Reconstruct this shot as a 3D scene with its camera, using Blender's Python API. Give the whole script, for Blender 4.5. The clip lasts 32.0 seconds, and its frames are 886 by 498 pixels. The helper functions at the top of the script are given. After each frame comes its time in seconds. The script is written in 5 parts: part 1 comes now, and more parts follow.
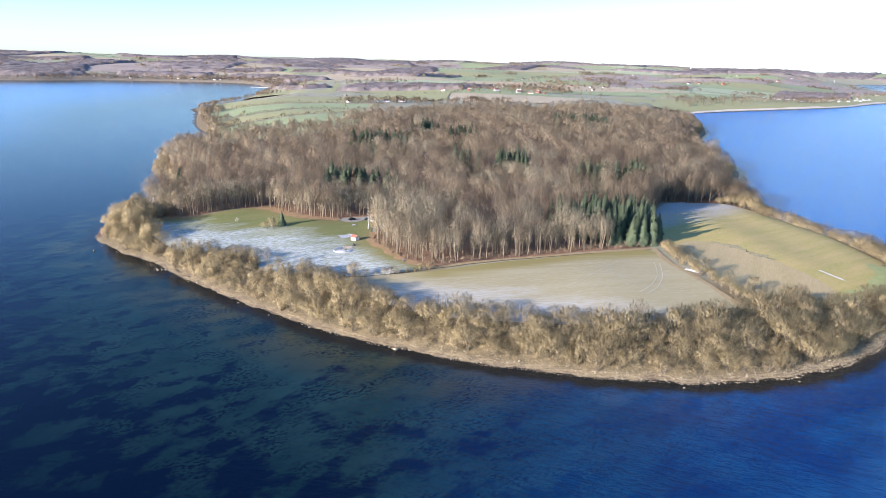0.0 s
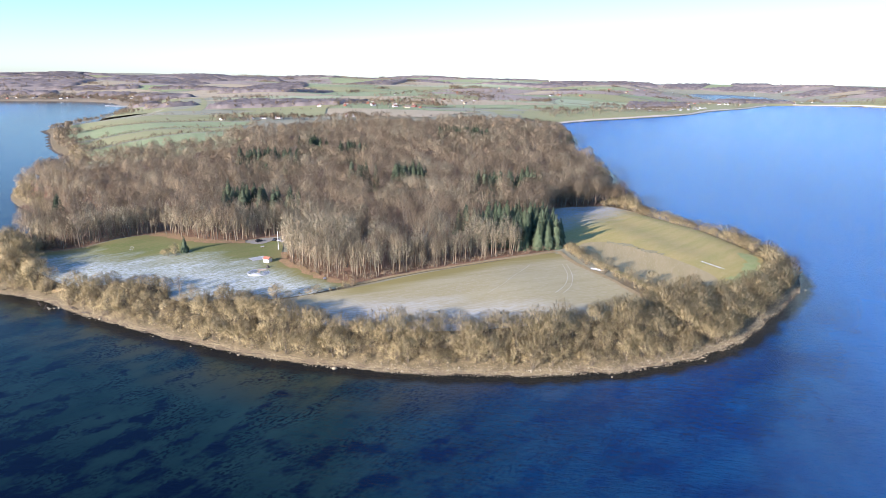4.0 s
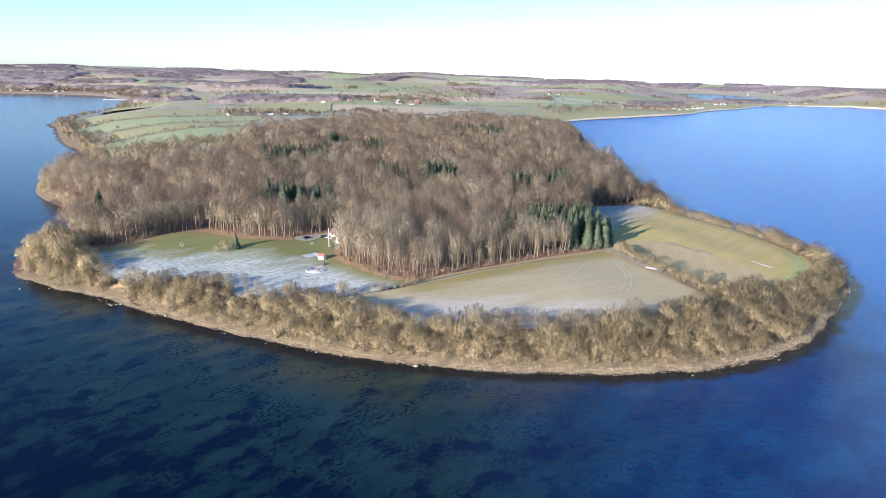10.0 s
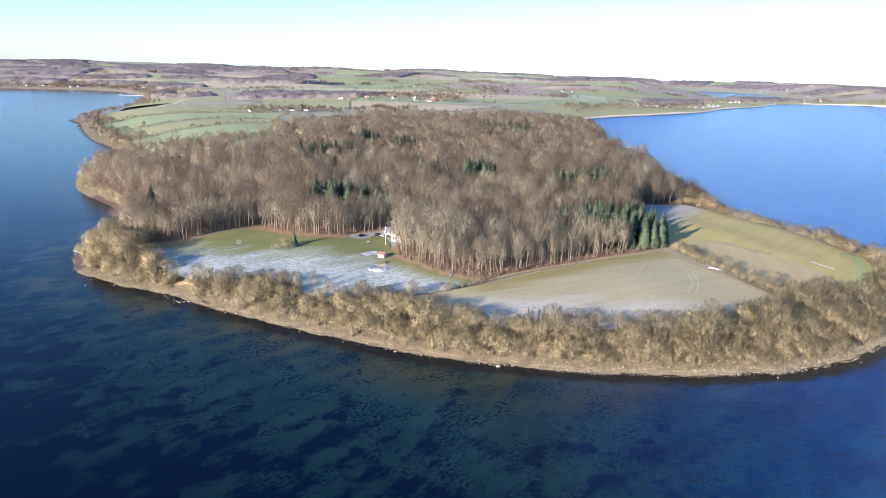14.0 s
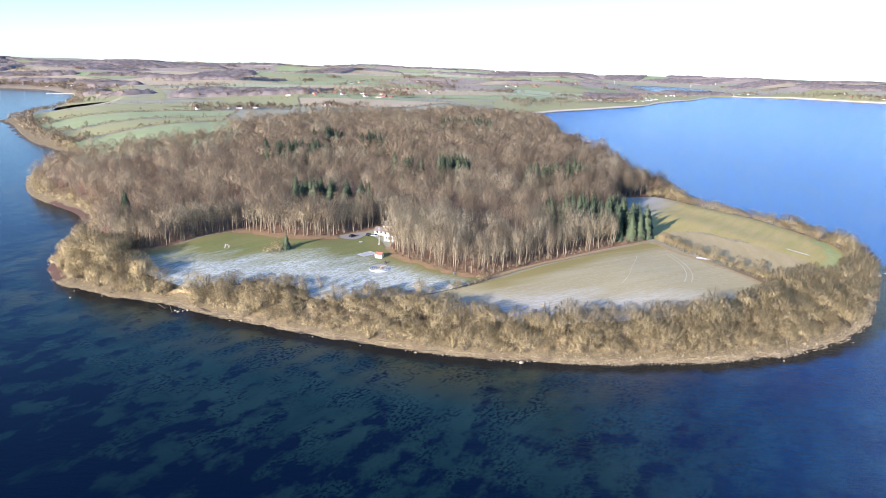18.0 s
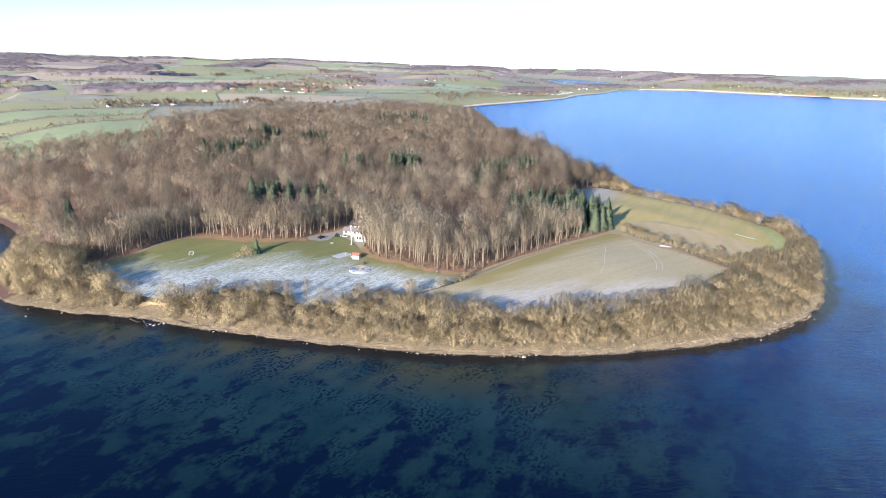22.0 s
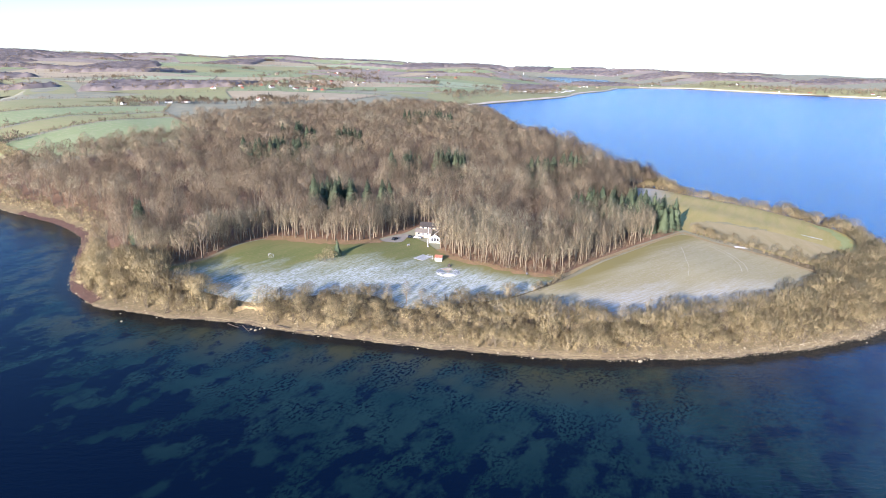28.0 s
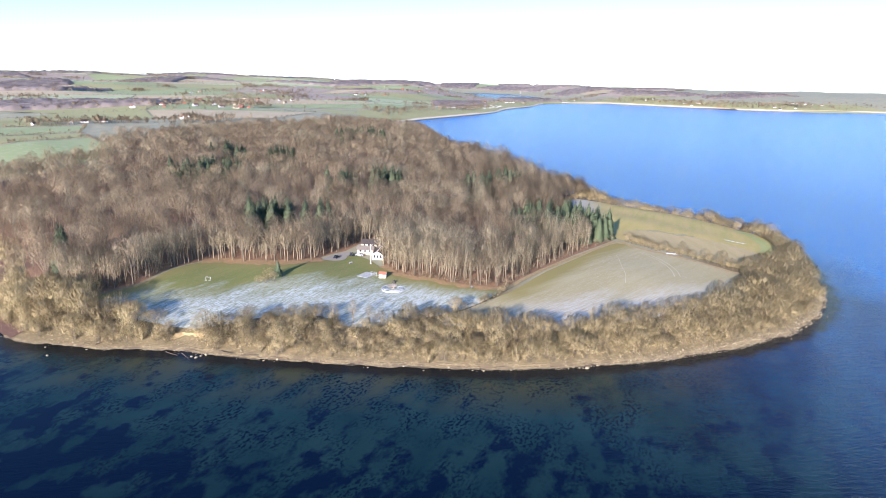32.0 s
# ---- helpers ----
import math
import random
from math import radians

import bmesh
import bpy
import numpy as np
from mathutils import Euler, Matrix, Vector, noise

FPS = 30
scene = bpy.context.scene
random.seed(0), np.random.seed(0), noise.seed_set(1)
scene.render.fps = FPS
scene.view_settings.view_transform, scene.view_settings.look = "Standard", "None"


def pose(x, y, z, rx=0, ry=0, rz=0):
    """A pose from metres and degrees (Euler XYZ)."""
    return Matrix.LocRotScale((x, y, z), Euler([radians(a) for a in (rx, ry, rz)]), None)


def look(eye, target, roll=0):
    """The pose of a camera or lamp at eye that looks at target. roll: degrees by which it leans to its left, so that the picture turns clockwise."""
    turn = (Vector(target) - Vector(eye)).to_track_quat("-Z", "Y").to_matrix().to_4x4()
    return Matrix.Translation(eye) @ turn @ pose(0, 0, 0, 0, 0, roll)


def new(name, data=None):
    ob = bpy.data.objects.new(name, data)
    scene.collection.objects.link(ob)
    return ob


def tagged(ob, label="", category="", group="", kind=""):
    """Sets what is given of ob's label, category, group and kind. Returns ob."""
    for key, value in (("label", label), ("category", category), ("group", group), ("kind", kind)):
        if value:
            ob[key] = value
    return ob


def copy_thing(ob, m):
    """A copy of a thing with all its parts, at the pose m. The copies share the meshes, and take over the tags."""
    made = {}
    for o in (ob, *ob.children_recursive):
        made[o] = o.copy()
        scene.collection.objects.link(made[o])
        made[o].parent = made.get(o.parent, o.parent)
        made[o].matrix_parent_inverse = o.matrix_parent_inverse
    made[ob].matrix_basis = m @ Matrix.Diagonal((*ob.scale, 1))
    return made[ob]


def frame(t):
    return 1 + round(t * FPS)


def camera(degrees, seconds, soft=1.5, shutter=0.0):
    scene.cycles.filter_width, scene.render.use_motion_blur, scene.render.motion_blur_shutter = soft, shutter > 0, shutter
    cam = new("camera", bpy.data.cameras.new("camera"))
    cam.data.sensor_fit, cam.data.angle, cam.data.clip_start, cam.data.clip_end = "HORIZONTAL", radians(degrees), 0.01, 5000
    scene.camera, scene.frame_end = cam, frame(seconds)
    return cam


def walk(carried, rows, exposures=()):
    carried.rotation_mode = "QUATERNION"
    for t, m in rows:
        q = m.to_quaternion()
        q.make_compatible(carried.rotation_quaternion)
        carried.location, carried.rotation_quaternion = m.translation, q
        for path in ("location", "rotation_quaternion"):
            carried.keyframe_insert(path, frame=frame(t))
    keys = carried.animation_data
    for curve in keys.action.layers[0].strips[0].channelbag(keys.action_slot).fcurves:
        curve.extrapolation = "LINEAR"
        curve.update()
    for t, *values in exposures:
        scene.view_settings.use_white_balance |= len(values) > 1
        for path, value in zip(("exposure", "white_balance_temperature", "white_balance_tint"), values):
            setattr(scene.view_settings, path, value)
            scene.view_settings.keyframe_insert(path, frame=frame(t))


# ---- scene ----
cam = camera(71.09, 32.0, soft=0.65)
# seconds, eye in metres, turn in degrees
ROWS = [
    (0.0, -0.00, 0.00, 100.55, 72.961, -1.086, 0.216),
    (0.5, -2.46, -0.16, 100.46, 73.286, -1.137, 0.788),
    (1.0, -4.72, -0.19, 100.33, 73.613, -1.094, 1.715),
    (1.5, -6.95, -0.28, 100.22, 73.949, -1.057, 0.887),
    (2.0, -9.33, -0.89, 100.38, 74.262, -0.913, -2.375),
    (2.5, -11.71, -1.51, 100.70, 74.491, -0.709, -6.539),
    (3.0, -14.48, -2.10, 101.12, 74.452, -0.620, -9.783),
    (3.5, -17.21, -2.50, 101.40, 74.405, -0.653, -10.837),
    (5.5, -27.06, -1.58, 101.62, 74.316, -0.779, -13.432),
    (6.0, -29.54, -1.17, 101.59, 74.320, -0.856, -13.360),
    (6.5, -31.98, -0.76, 101.59, 74.289, -0.890, -13.240),
    (7.0, -34.44, -0.27, 101.52, 74.299, -0.987, -13.135),
    (7.5, -37.17, 0.26, 101.48, 74.304, -0.998, -13.074),
    (8.0, -40.08, 1.06, 101.48, 74.276, -1.086, -12.947),
    (8.5, -42.97, 1.75, 101.58, 74.222, -1.112, -12.837),
    (9.0, -46.05, 2.44, 101.65, 74.177, -1.197, -12.726),
    (9.5, -49.28, 3.25, 101.59, 74.157, -1.276, -12.572),
    (10.0, -52.52, 4.08, 101.55, 74.117, -1.307, -12.460),
    (10.5, -55.84, 4.81, 101.62, 74.071, -1.324, -12.397),
    (11.0, -59.22, 5.66, 101.69, 74.010, -1.369, -12.335),
    (11.5, -62.45, 6.62, 101.58, 73.975, -1.373, -12.328),
    (12.0, -65.85, 7.64, 101.56, 73.930, -1.384, -12.291),
    (12.5, -69.27, 8.51, 101.59, 73.860, -1.398, -12.180),
    (13.0, -72.73, 9.33, 101.57, 73.836, -1.447, -12.077),
    (13.5, -76.16, 10.25, 101.51, 73.814, -1.445, -12.029),
    (14.0, -79.55, 11.25, 101.53, 73.808, -1.502, -11.924),
    (14.5, -82.78, 12.11, 101.63, 73.766, -1.454, -11.771),
    (16.5, -95.95, 16.36, 101.39, 73.669, -1.363, -12.996),
    (17.0, -99.56, 17.17, 101.56, 73.634, -1.382, -14.362),
    (17.5, -102.93, 18.05, 101.84, 73.588, -1.381, -15.560),
    (18.0, -106.26, 19.06, 102.01, 73.544, -1.336, -17.504),
    (18.5, -109.68, 20.16, 102.25, 73.494, -1.295, -20.333),
    (19.0, -113.26, 21.44, 102.33, 73.458, -1.289, -22.051),
    (19.5, -116.50, 22.88, 102.52, 73.389, -1.249, -23.426),
    (20.0, -119.71, 24.40, 102.61, 73.346, -1.241, -24.404),
    (20.5, -123.00, 25.99, 102.70, 73.300, -1.254, -24.878),
    (21.0, -126.24, 27.74, 102.81, 73.249, -1.274, -24.976),
    (21.5, -129.70, 29.47, 102.87, 73.197, -1.295, -25.225),
    (22.0, -133.00, 31.30, 102.72, 73.188, -1.341, -25.374),
    (22.5, -136.42, 33.09, 102.60, 73.187, -1.357, -25.471),
    (23.0, -139.91, 35.02, 102.58, 73.164, -1.391, -25.518),
    (23.5, -143.51, 36.84, 102.63, 73.131, -1.386, -25.610),
    (24.0, -146.87, 38.78, 102.63, 73.088, -1.413, -25.687),
    (24.5, -150.20, 40.75, 102.59, 73.073, -1.417, -25.800),
    (25.0, -153.60, 42.77, 102.48, 73.063, -1.484, -25.904),
    (25.5, -157.23, 44.93, 102.23, 73.076, -1.518, -26.010),
    (27.5, -169.91, 52.79, 102.61, 72.983, -1.609, -26.095),
    (28.0, -172.23, 54.31, 102.78, 72.974, -1.524, -26.271),
    (28.5, -174.29, 55.47, 102.95, 73.304, -1.442, -26.504),
    (29.0, -175.61, 56.08, 102.91, 73.981, -1.385, -26.672),
    (29.5, -175.90, 56.58, 102.76, 74.311, -1.317, -27.079),
    (30.0, -175.82, 56.70, 102.71, 74.359, -1.294, -27.814),
    (30.5, -175.92, 56.74, 102.57, 74.427, -1.370, -28.833),
    (31.0, -176.13, 56.99, 102.50, 74.508, -1.334, -30.352),
    (31.5, -176.36, 57.07, 102.51, 74.560, -1.461, -31.820),
    (32.0, -176.53, 56.98, 102.59, 74.569, -1.318, -32.758),
]
walk(cam, [(t, pose(x, y, z, rx, ry, rz)) for t, x, y, z, rx, ry, rz in ROWS], [(0.0, 1.75, 4600, 16.0), (1.0, 1.78, 4600, 16.0), (2.0, 1.82, 4600, 16.0), (3.0, 1.66, 4600, 16.0), (6.0, 1.64, 4600, 16.0), (9.0, 1.64, 4600, 16.0), (14.0, 1.65, 4600, 16.0), (17.0, 1.74, 4600, 16.0), (20.0, 1.69, 4600, 16.0), (25.0, 1.70, 4600, 16.0), (32.0, 1.73, 4600, 16.0)])

# ---- light ----
SUN_AZ, SUN_EL = 235.0, 16.5          # degrees: clockwise from +y, above the horizon
world = bpy.data.worlds.new("winter_sky")
scene.world = world
world.use_nodes = True
wn = world.node_tree.nodes
sky = wn.new("ShaderNodeTexSky")
sky.sky_type, sky.sun_disc = "NISHITA", False
sky.sun_elevation, sky.sun_rotation = radians(SUN_EL), radians(SUN_AZ)
sky.air_density, sky.dust_density, sky.ozone_density = 1.0, 0.3, 1.8
wn["Background"].inputs["Strength"].default_value = 0.076
world.node_tree.links.new(sky.outputs[0], wn["Background"].inputs[0])
sun = new("sun", bpy.data.lights.new("sun", "SUN"))
sun.data.energy, sun.data.angle, sun.data.color = 5.0, radians(0.6), (1.0, 0.72, 0.45)
sun_dir = Vector((math.sin(radians(SUN_AZ)) * math.cos(radians(SUN_EL)), math.cos(radians(SUN_AZ)) * math.cos(radians(SUN_EL)), math.sin(radians(SUN_EL))))
sun.matrix_world = look(sun_dir * 300, (0, 0, 0))

# ---- small helpers ----
rng = np.random.default_rng(7)


def smooth(a, b, v):
    k = np.clip((np.asarray(v, float) - a) / (b - a), 0, 1)
    return k * k * (3 - 2 * k)


def spline(points, steps, closed=False):
    """A Catmull-Rom curve through the points."""
    p = np.array(points, float)
    n = len(p)
    out = []
    for i in range(n if closed else n - 1):
        q = [p[(i + k) % n] if closed else p[min(max(i + k, 0), n - 1)] for k in (-1, 0, 1, 2)]
        for s in np.arange(steps) / steps:
            out.append(0.5 * (2 * q[1] + (q[2] - q[0]) * s + (2 * q[0] - 5 * q[1] + 4 * q[2] - q[3]) * s**2 + (3 * q[1] - q[0] - 3 * q[2] + q[3]) * s**3))
    if not closed:
        out.append(p[-1])
    return np.array(out)


def inside(poly, x, y):
    poly = np.asarray(poly, float)
    x, y = np.asarray(x, float), np.asarray(y, float)
    hit = np.zeros(x.shape, bool)
    px, py = poly[-1]
    for qx, qy in poly:
        cross = (qy > y) != (py > y)
        hit ^= cross & (x < (px - qx) * (y - qy) / (py - qy + 1e-12) + qx)
        px, py = qx, qy
    return hit


def line_distance(line, x, y, closed=True):
    a = np.asarray(line, float)
    b = np.roll(a, -1, 0) if closed else a[1:]
    a = a if closed else a[:-1]
    pts = np.stack([np.ravel(x), np.ravel(y)], 1)
    best = np.full(len(pts), 1e9)
    ab = b - a
    ll = (ab**2).sum(1) + 1e-9
    for s in range(0, len(pts), 4000):
        q = pts[s:s + 4000, None, :]
        k = np.clip(((q - a) * ab).sum(2) / ll, 0, 1)
        best[s:s + 4000] = np.sqrt(((q - a - k[..., None] * ab)**2).sum(2)).min(1)
    return best.reshape(np.shape(x))


def waves(x, y, size, seed):
    """Cheap smooth unevenness in -1..1."""
    r = np.random.default_rng(seed)
    out = 0
    for k in range(6):
        a, f, ph = r.uniform(0, 6.28), (2 * np.pi / size) * r.uniform(0.6, 1.9), r.uniform(0, 6.28)
        out = out + np.sin((x * np.cos(a) + y * np.sin(a)) * f + ph)
    return out / 3.2


# ---- the plan: coast, zones and heights ----
WEST = [(-5600, 1900), (-2600, 2080), (-1582, 2240), (-1256, 2415), (-864, 2420), (-700, 2330), (-625, 2185), (-566, 2080), (-527, 1905), (-500, 1740), (-468, 1457), (-470, 1290), (-476, 1208), (-444, 1140), (-408, 1038), (-356, 905), (-318, 840), (-297, 795), (-281, 732), (-287, 681), (-284, 615), (-264, 555), (-246, 525), (-222, 490), (-206, 453)]
SOUTH = [(-205, 420), (-206, 373), (-203, 354), (-196, 336), (-182, 321), (-166, 308), (-148, 297), (-131, 281), (-105, 259), (-80, 241), (-55, 224), (-27, 208), (4, 196), (35, 188), (65, 183), (95, 183), (127, 190), (150, 201), (172, 217), (200, 236), (222, 256), (232, 275), (238, 300), (241, 330)]
EAST = [(237, 362), (228, 395), (224, 428), (234, 478), (262, 545), (292, 612), (303, 682), (312, 762), (350, 862), (400, 962), (440, 1080), (470, 1190), (497, 1310), (560, 1368), (650, 1425), (835, 1527), (1040, 1650), (1241, 1831), (1500, 2000), (1660, 2140), (1760, 2225), (1909, 2254), (2150, 2175), (2251, 1889), (2321, 1654), (2459, 1480), (2880, 1285), (5600, 300)]
coast_line = spline(WEST + SOUTH + EAST, 4)
coast_line[60:250] += np.stack([waves(coast_line[60:250, 0], coast_line[60:250, 1], 17, 3), waves(coast_line[60:250, 0], coast_line[60:250, 1], 15, 4)], 1) * 0.9
LAND = np.vstack([coast_line, [(7000, 7000), (-7000, 7000)]])
INLET = spline([(1850, 2700), (1980, 2640), (2250, 2700), (2480, 3120), (2580, 3560), (2560, 3820), (2300, 3620), (2050, 3200), (1880, 2920)], 4, True)
VALLEY = spline([(1250, 1850), (1700, 2250), (2050, 2700), (2300, 3200), (2480, 3600)], 4)


def shore(x, y):
    """Metres inland from the coast; minus: out at sea."""
    d = line_distance(coast_line, x, y, False)
    return np.where(inside(LAND, x, y), d, -d)


def height(x, y, s=None):
    x, y = np.asarray(x, float), np.asarray(y, float)
    s = shore(x, y) if s is None else s
    r = np.hypot(x, y)
    low = 1.1 * smooth(0, 6, s) + 4.6 * smooth(5, 15, s) + 1.6 * smooth(12, 30, s) + 2.6 * smooth(25, 85, s)
    low = low + 9 * smooth(420, 900, y) * smooth(15, 160, s) + 0.5 * waves(x, y, 90, 1) * smooth(20, 60, s)
    far = 14 * smooth(1100, 2200, r) * smooth(0, 500, s) + smooth(2300, 4700, r) * (51 - 3 * smooth(-2500, 500, x) - 24 * smooth(600, 2800, x)) * smooth(0, 700, s)
    far = far + 9 * waves(x, y, 900, 2) * smooth(900, 1800, r) * smooth(60, 700, s)
    pond = inside(INLET, x, y)
    flat = smooth(180, 620, line_distance(VALLEY, x, y, False))
    low = low + (np.minimum(low, 5.0) - low) * (1 - flat)
    far = far * flat
    return np.where(s > 0, np.where(pond, 2.0, low + far), -0.5 - np.minimum(-s * 0.06, 5))


FRONT_FIELD = spline([(-50, 251), (-38, 257), (-4, 264), (30, 278), (66, 289), (104, 299), (109, 275), (115, 254), (119, 228), (100, 215), (78, 212), (44, 212), (6, 217), (-20, 228), (-38, 241)], 3, True)
LAWN = spline([(-172, 350), (-158, 353), (-144, 357), (-130, 369), (-114, 375), (-104, 370), (-88, 355), (-72, 348), (-60, 348), (-45, 352), (-39, 340), (-39, 326), (-37, 308), (-27, 289), (-17, 275), (-9, 267), (-26, 260), (-46, 259), (-62, 262), (-74, 263), (-84, 270), (-89, 283), (-106, 293), (-128, 297), (-147, 312), (-162, 332)], 3, True)
RIGHT_FIELD = spline([(113, 303), (122, 345), (150, 410), (196, 424), (214, 400), (224, 372), (229, 335), (226, 300), (214, 272), (196, 254), (172, 240), (150, 232), (132, 234), (122, 262)], 3, True)
WOOD = np.array([(-204, 425), (-198, 400), (-182, 368), (-160, 356), (-146, 359), (-132, 371), (-115, 377), (-104, 372), (-87, 357), (-71, 351), (-62, 352), (-58, 356), (-50, 359), (-43, 360), (-38, 363), (-30, 369), (-18, 364), (-12, 356), (-24, 345), (-36, 329), (-36, 307), (-26, 289), (-16, 277), (-3, 270), (30, 283), (66, 294), (108, 305), (117, 345), (148, 414), (196, 430), (226, 432), (232, 478), (262, 545), (292, 612), (303, 682), (312, 762), (350, 862), (400, 962), (428, 1040), (330, 1060), (220, 1045), (159, 1022), (-13, 950), (-114, 850), (-122, 745), (-250, 648), (-286, 640), (-264, 555), (-246, 525), (-222, 490), (-206, 453)], float)


# ---- materials ----
def mat(name, a, b, size=3.0, c=None, size_c=0.4, rough=0.9, bump=0.0, bump_size=None, stretch=(1, 1, 1), turn=0.0, contrast=0.18, spec=0.25):
    """Two tones in soft patches of that size, a third in fine specks, with relief."""
    m = bpy.data.materials.new(name)
    m.use_nodes = True
    nt = m.node_tree
    bsdf = nt.nodes["Principled BSDF"]
    bsdf.inputs["Roughness"].default_value = rough
    bsdf.inputs["Specular IOR Level"].default_value = spec
    geo = nt.nodes.new("ShaderNodeNewGeometry")
    mp = nt.nodes.new("ShaderNodeMapping")
    mp.inputs["Rotation"].default_value = (0, 0, radians(turn))
    mp.inputs["Scale"].default_value = stretch
    mp.vector_type = "TEXTURE"
    nt.links.new(geo.outputs["Position"], mp.inputs[0])

    def noise_node(scale, detail=5):
        n = nt.nodes.new("ShaderNodeTexNoise")
        n.inputs["Scale"].default_value, n.inputs["Detail"].default_value, n.inputs["Roughness"].default_value = 1 / scale, detail, 0.6
        nt.links.new(mp.outputs[0], n.inputs["Vector"])
        return n

    def ramp(src, lo, hi):
        r = nt.nodes.new("ShaderNodeMapRange")
        r.inputs[1].default_value, r.inputs[2].default_value = lo, hi
        nt.links.new(src, r.inputs[0])
        return r.outputs[0]

    def blend(fac, x, y):
        k = nt.nodes.new("ShaderNodeMix")
        k.data_type = "RGBA"
        nt.links.new(fac, k.inputs[0])
        for v, sock in ((x, k.inputs[6]), (y, k.inputs[7])):
            if isinstance(v, tuple):
                sock.default_value = (*v, 1)
            else:
                nt.links.new(v, sock)
        return k.outputs[2]

    col = blend(ramp(noise_node(size).outputs[0], 0.5 - contrast, 0.5 + contrast), a, b)
    if c:
        col = blend(ramp(noise_node(size_c, 3).outputs[0], 0.5, 0.72), col, c)
    nt.links.new(col, bsdf.inputs["Base Color"])
    if bump:
        bn = nt.nodes.new("ShaderNodeBump")
        bn.inputs["Strength"].default_value, bn.inputs["Distance"].default_value = min(bump, 1), bump
        nt.links.new(noise_node(bump_size or size_c, 4).outputs[0], bn.inputs["Height"])
        nt.links.new(bn.outputs[0], bsdf.inputs["Normal"])
    return m, nt, bsdf, noise_node, ramp, blend, geo, mp


def attribute(nt, name):
    n = nt.nodes.new("ShaderNodeAttribute")
    n.attribute_name = name
    return n.outputs["Fac"]


def plant(name, a, b, rough=0.85, through_light=0.0):
    """A plant's tone: between a and b by the plant's own tint; fine twigs let some light through."""
    m = bpy.data.materials.new(name)
    m.use_nodes = True
    nt = m.node_tree
    bsdf = nt.nodes["Principled BSDF"]
    bsdf.inputs["Roughness"].default_value, bsdf.inputs["Specular IOR Level"].default_value = rough, 0.15
    info = nt.nodes.new("ShaderNodeObjectInfo")
    add = nt.nodes.new("ShaderNodeMath")
    nt.links.new(attribute(nt, "tint"), add.inputs[0])
    half = nt.nodes.new("ShaderNodeMath")
    half.operation = "MULTIPLY_ADD"
    half.inputs[1].default_value, half.inputs[2].default_value = 0.5, -0.25
    nt.links.new(info.outputs["Random"], half.inputs[0])
    nt.links.new(half.outputs[0], add.inputs[1])
    k = nt.nodes.new("ShaderNodeMix")
    k.data_type, k.clamp_factor = "RGBA", True
    k.inputs[6].default_value, k.inputs[7].default_value = (*a, 1), (*b, 1)
    nt.links.new(add.outputs[0], k.inputs[0])
    nt.links.new(k.outputs[2], bsdf.inputs["Base Color"])
    if through_light:
        glow = nt.nodes.new("ShaderNodeBsdfTranslucent")
        nt.links.new(k.outputs[2], glow.inputs[0])
        both = nt.nodes.new("ShaderNodeMixShader")
        both.inputs[0].default_value = through_light
        nt.links.new(bsdf.outputs[0], both.inputs[1])
        nt.links.new(glow.outputs[0], both.inputs[2])
        nt.links.new(both.outputs[0], nt.nodes["Material Output"].inputs[0])
    return m


M_LITTER = mat("leaf_litter", (0.23, 0.14, 0.075), (0.17, 0.105, 0.06), 6, (0.30, 0.185, 0.095), 0.7, bump=0.3)[0]
M_BARK = plant("grey_bark", (0.11, 0.088, 0.062), (0.19, 0.16, 0.11))
M_PALEBARK = plant("pale_ash_bark", (0.15, 0.122, 0.08), (0.24, 0.20, 0.13))
M_BEECH = plant("purple_brown_twigs", (0.165, 0.127, 0.079), (0.365, 0.293, 0.178), through_light=0.22)
M_ASH = plant("straw_grey_twigs", (0.30, 0.255, 0.155), (0.43, 0.375, 0.235), through_light=0.22)
M_SCRUB = plant("olive_tan_twigs", (0.245, 0.198, 0.10), (0.50, 0.415, 0.21), through_light=0.22)
M_NEEDLE = plant("dark_spruce_needles", (0.055, 0.076, 0.040), (0.125, 0.148, 0.078))
M_FIR = plant("deep_green_needles", (0.065, 0.082, 0.044), (0.135, 0.152, 0.082))
M_FARWOOD = plant("distant_bare_wood", (0.115, 0.098, 0.088), (0.23, 0.195, 0.17))


# ---- meshes from arrays ----
def mesh_of(name, verts, tris, mats, face_mat=None, floats=None, flat=True, normals=None):
    me = bpy.data.meshes.new(name)
    verts, tris = np.asarray(verts, np.float32), np.asarray(tris, np.int32)
    n = tris.shape[1]
    me.vertices.add(len(verts))
    me.vertices.foreach_set("co", verts.ravel())
    me.loops.add(tris.size)
    me.loops.foreach_set("vertex_index", tris.ravel())
    me.polygons.add(len(tris))
    me.polygons.foreach_set("loop_start", np.arange(0, tris.size, n, dtype=np.int32))
    if face_mat is not None:
        me.polygons.foreach_set("material_index", np.asarray(face_mat, np.int32))
    for m in mats:
        me.materials.append(m)
    me.update(calc_edges=True)
    if not flat or normals is not None:
        me.polygons.foreach_set("use_smooth", np.ones(len(tris), bool))
    if normals is not None:
        me.attributes.new("custom_normal", "FLOAT_VECTOR", "POINT").data.foreach_set("vector", np.asarray(normals, np.float32).ravel())
    for key, values in (floats or {}).items():
        me.attributes.new(key, "FLOAT", "POINT").data.foreach_set("value", np.asarray(values, np.float32))
    return me


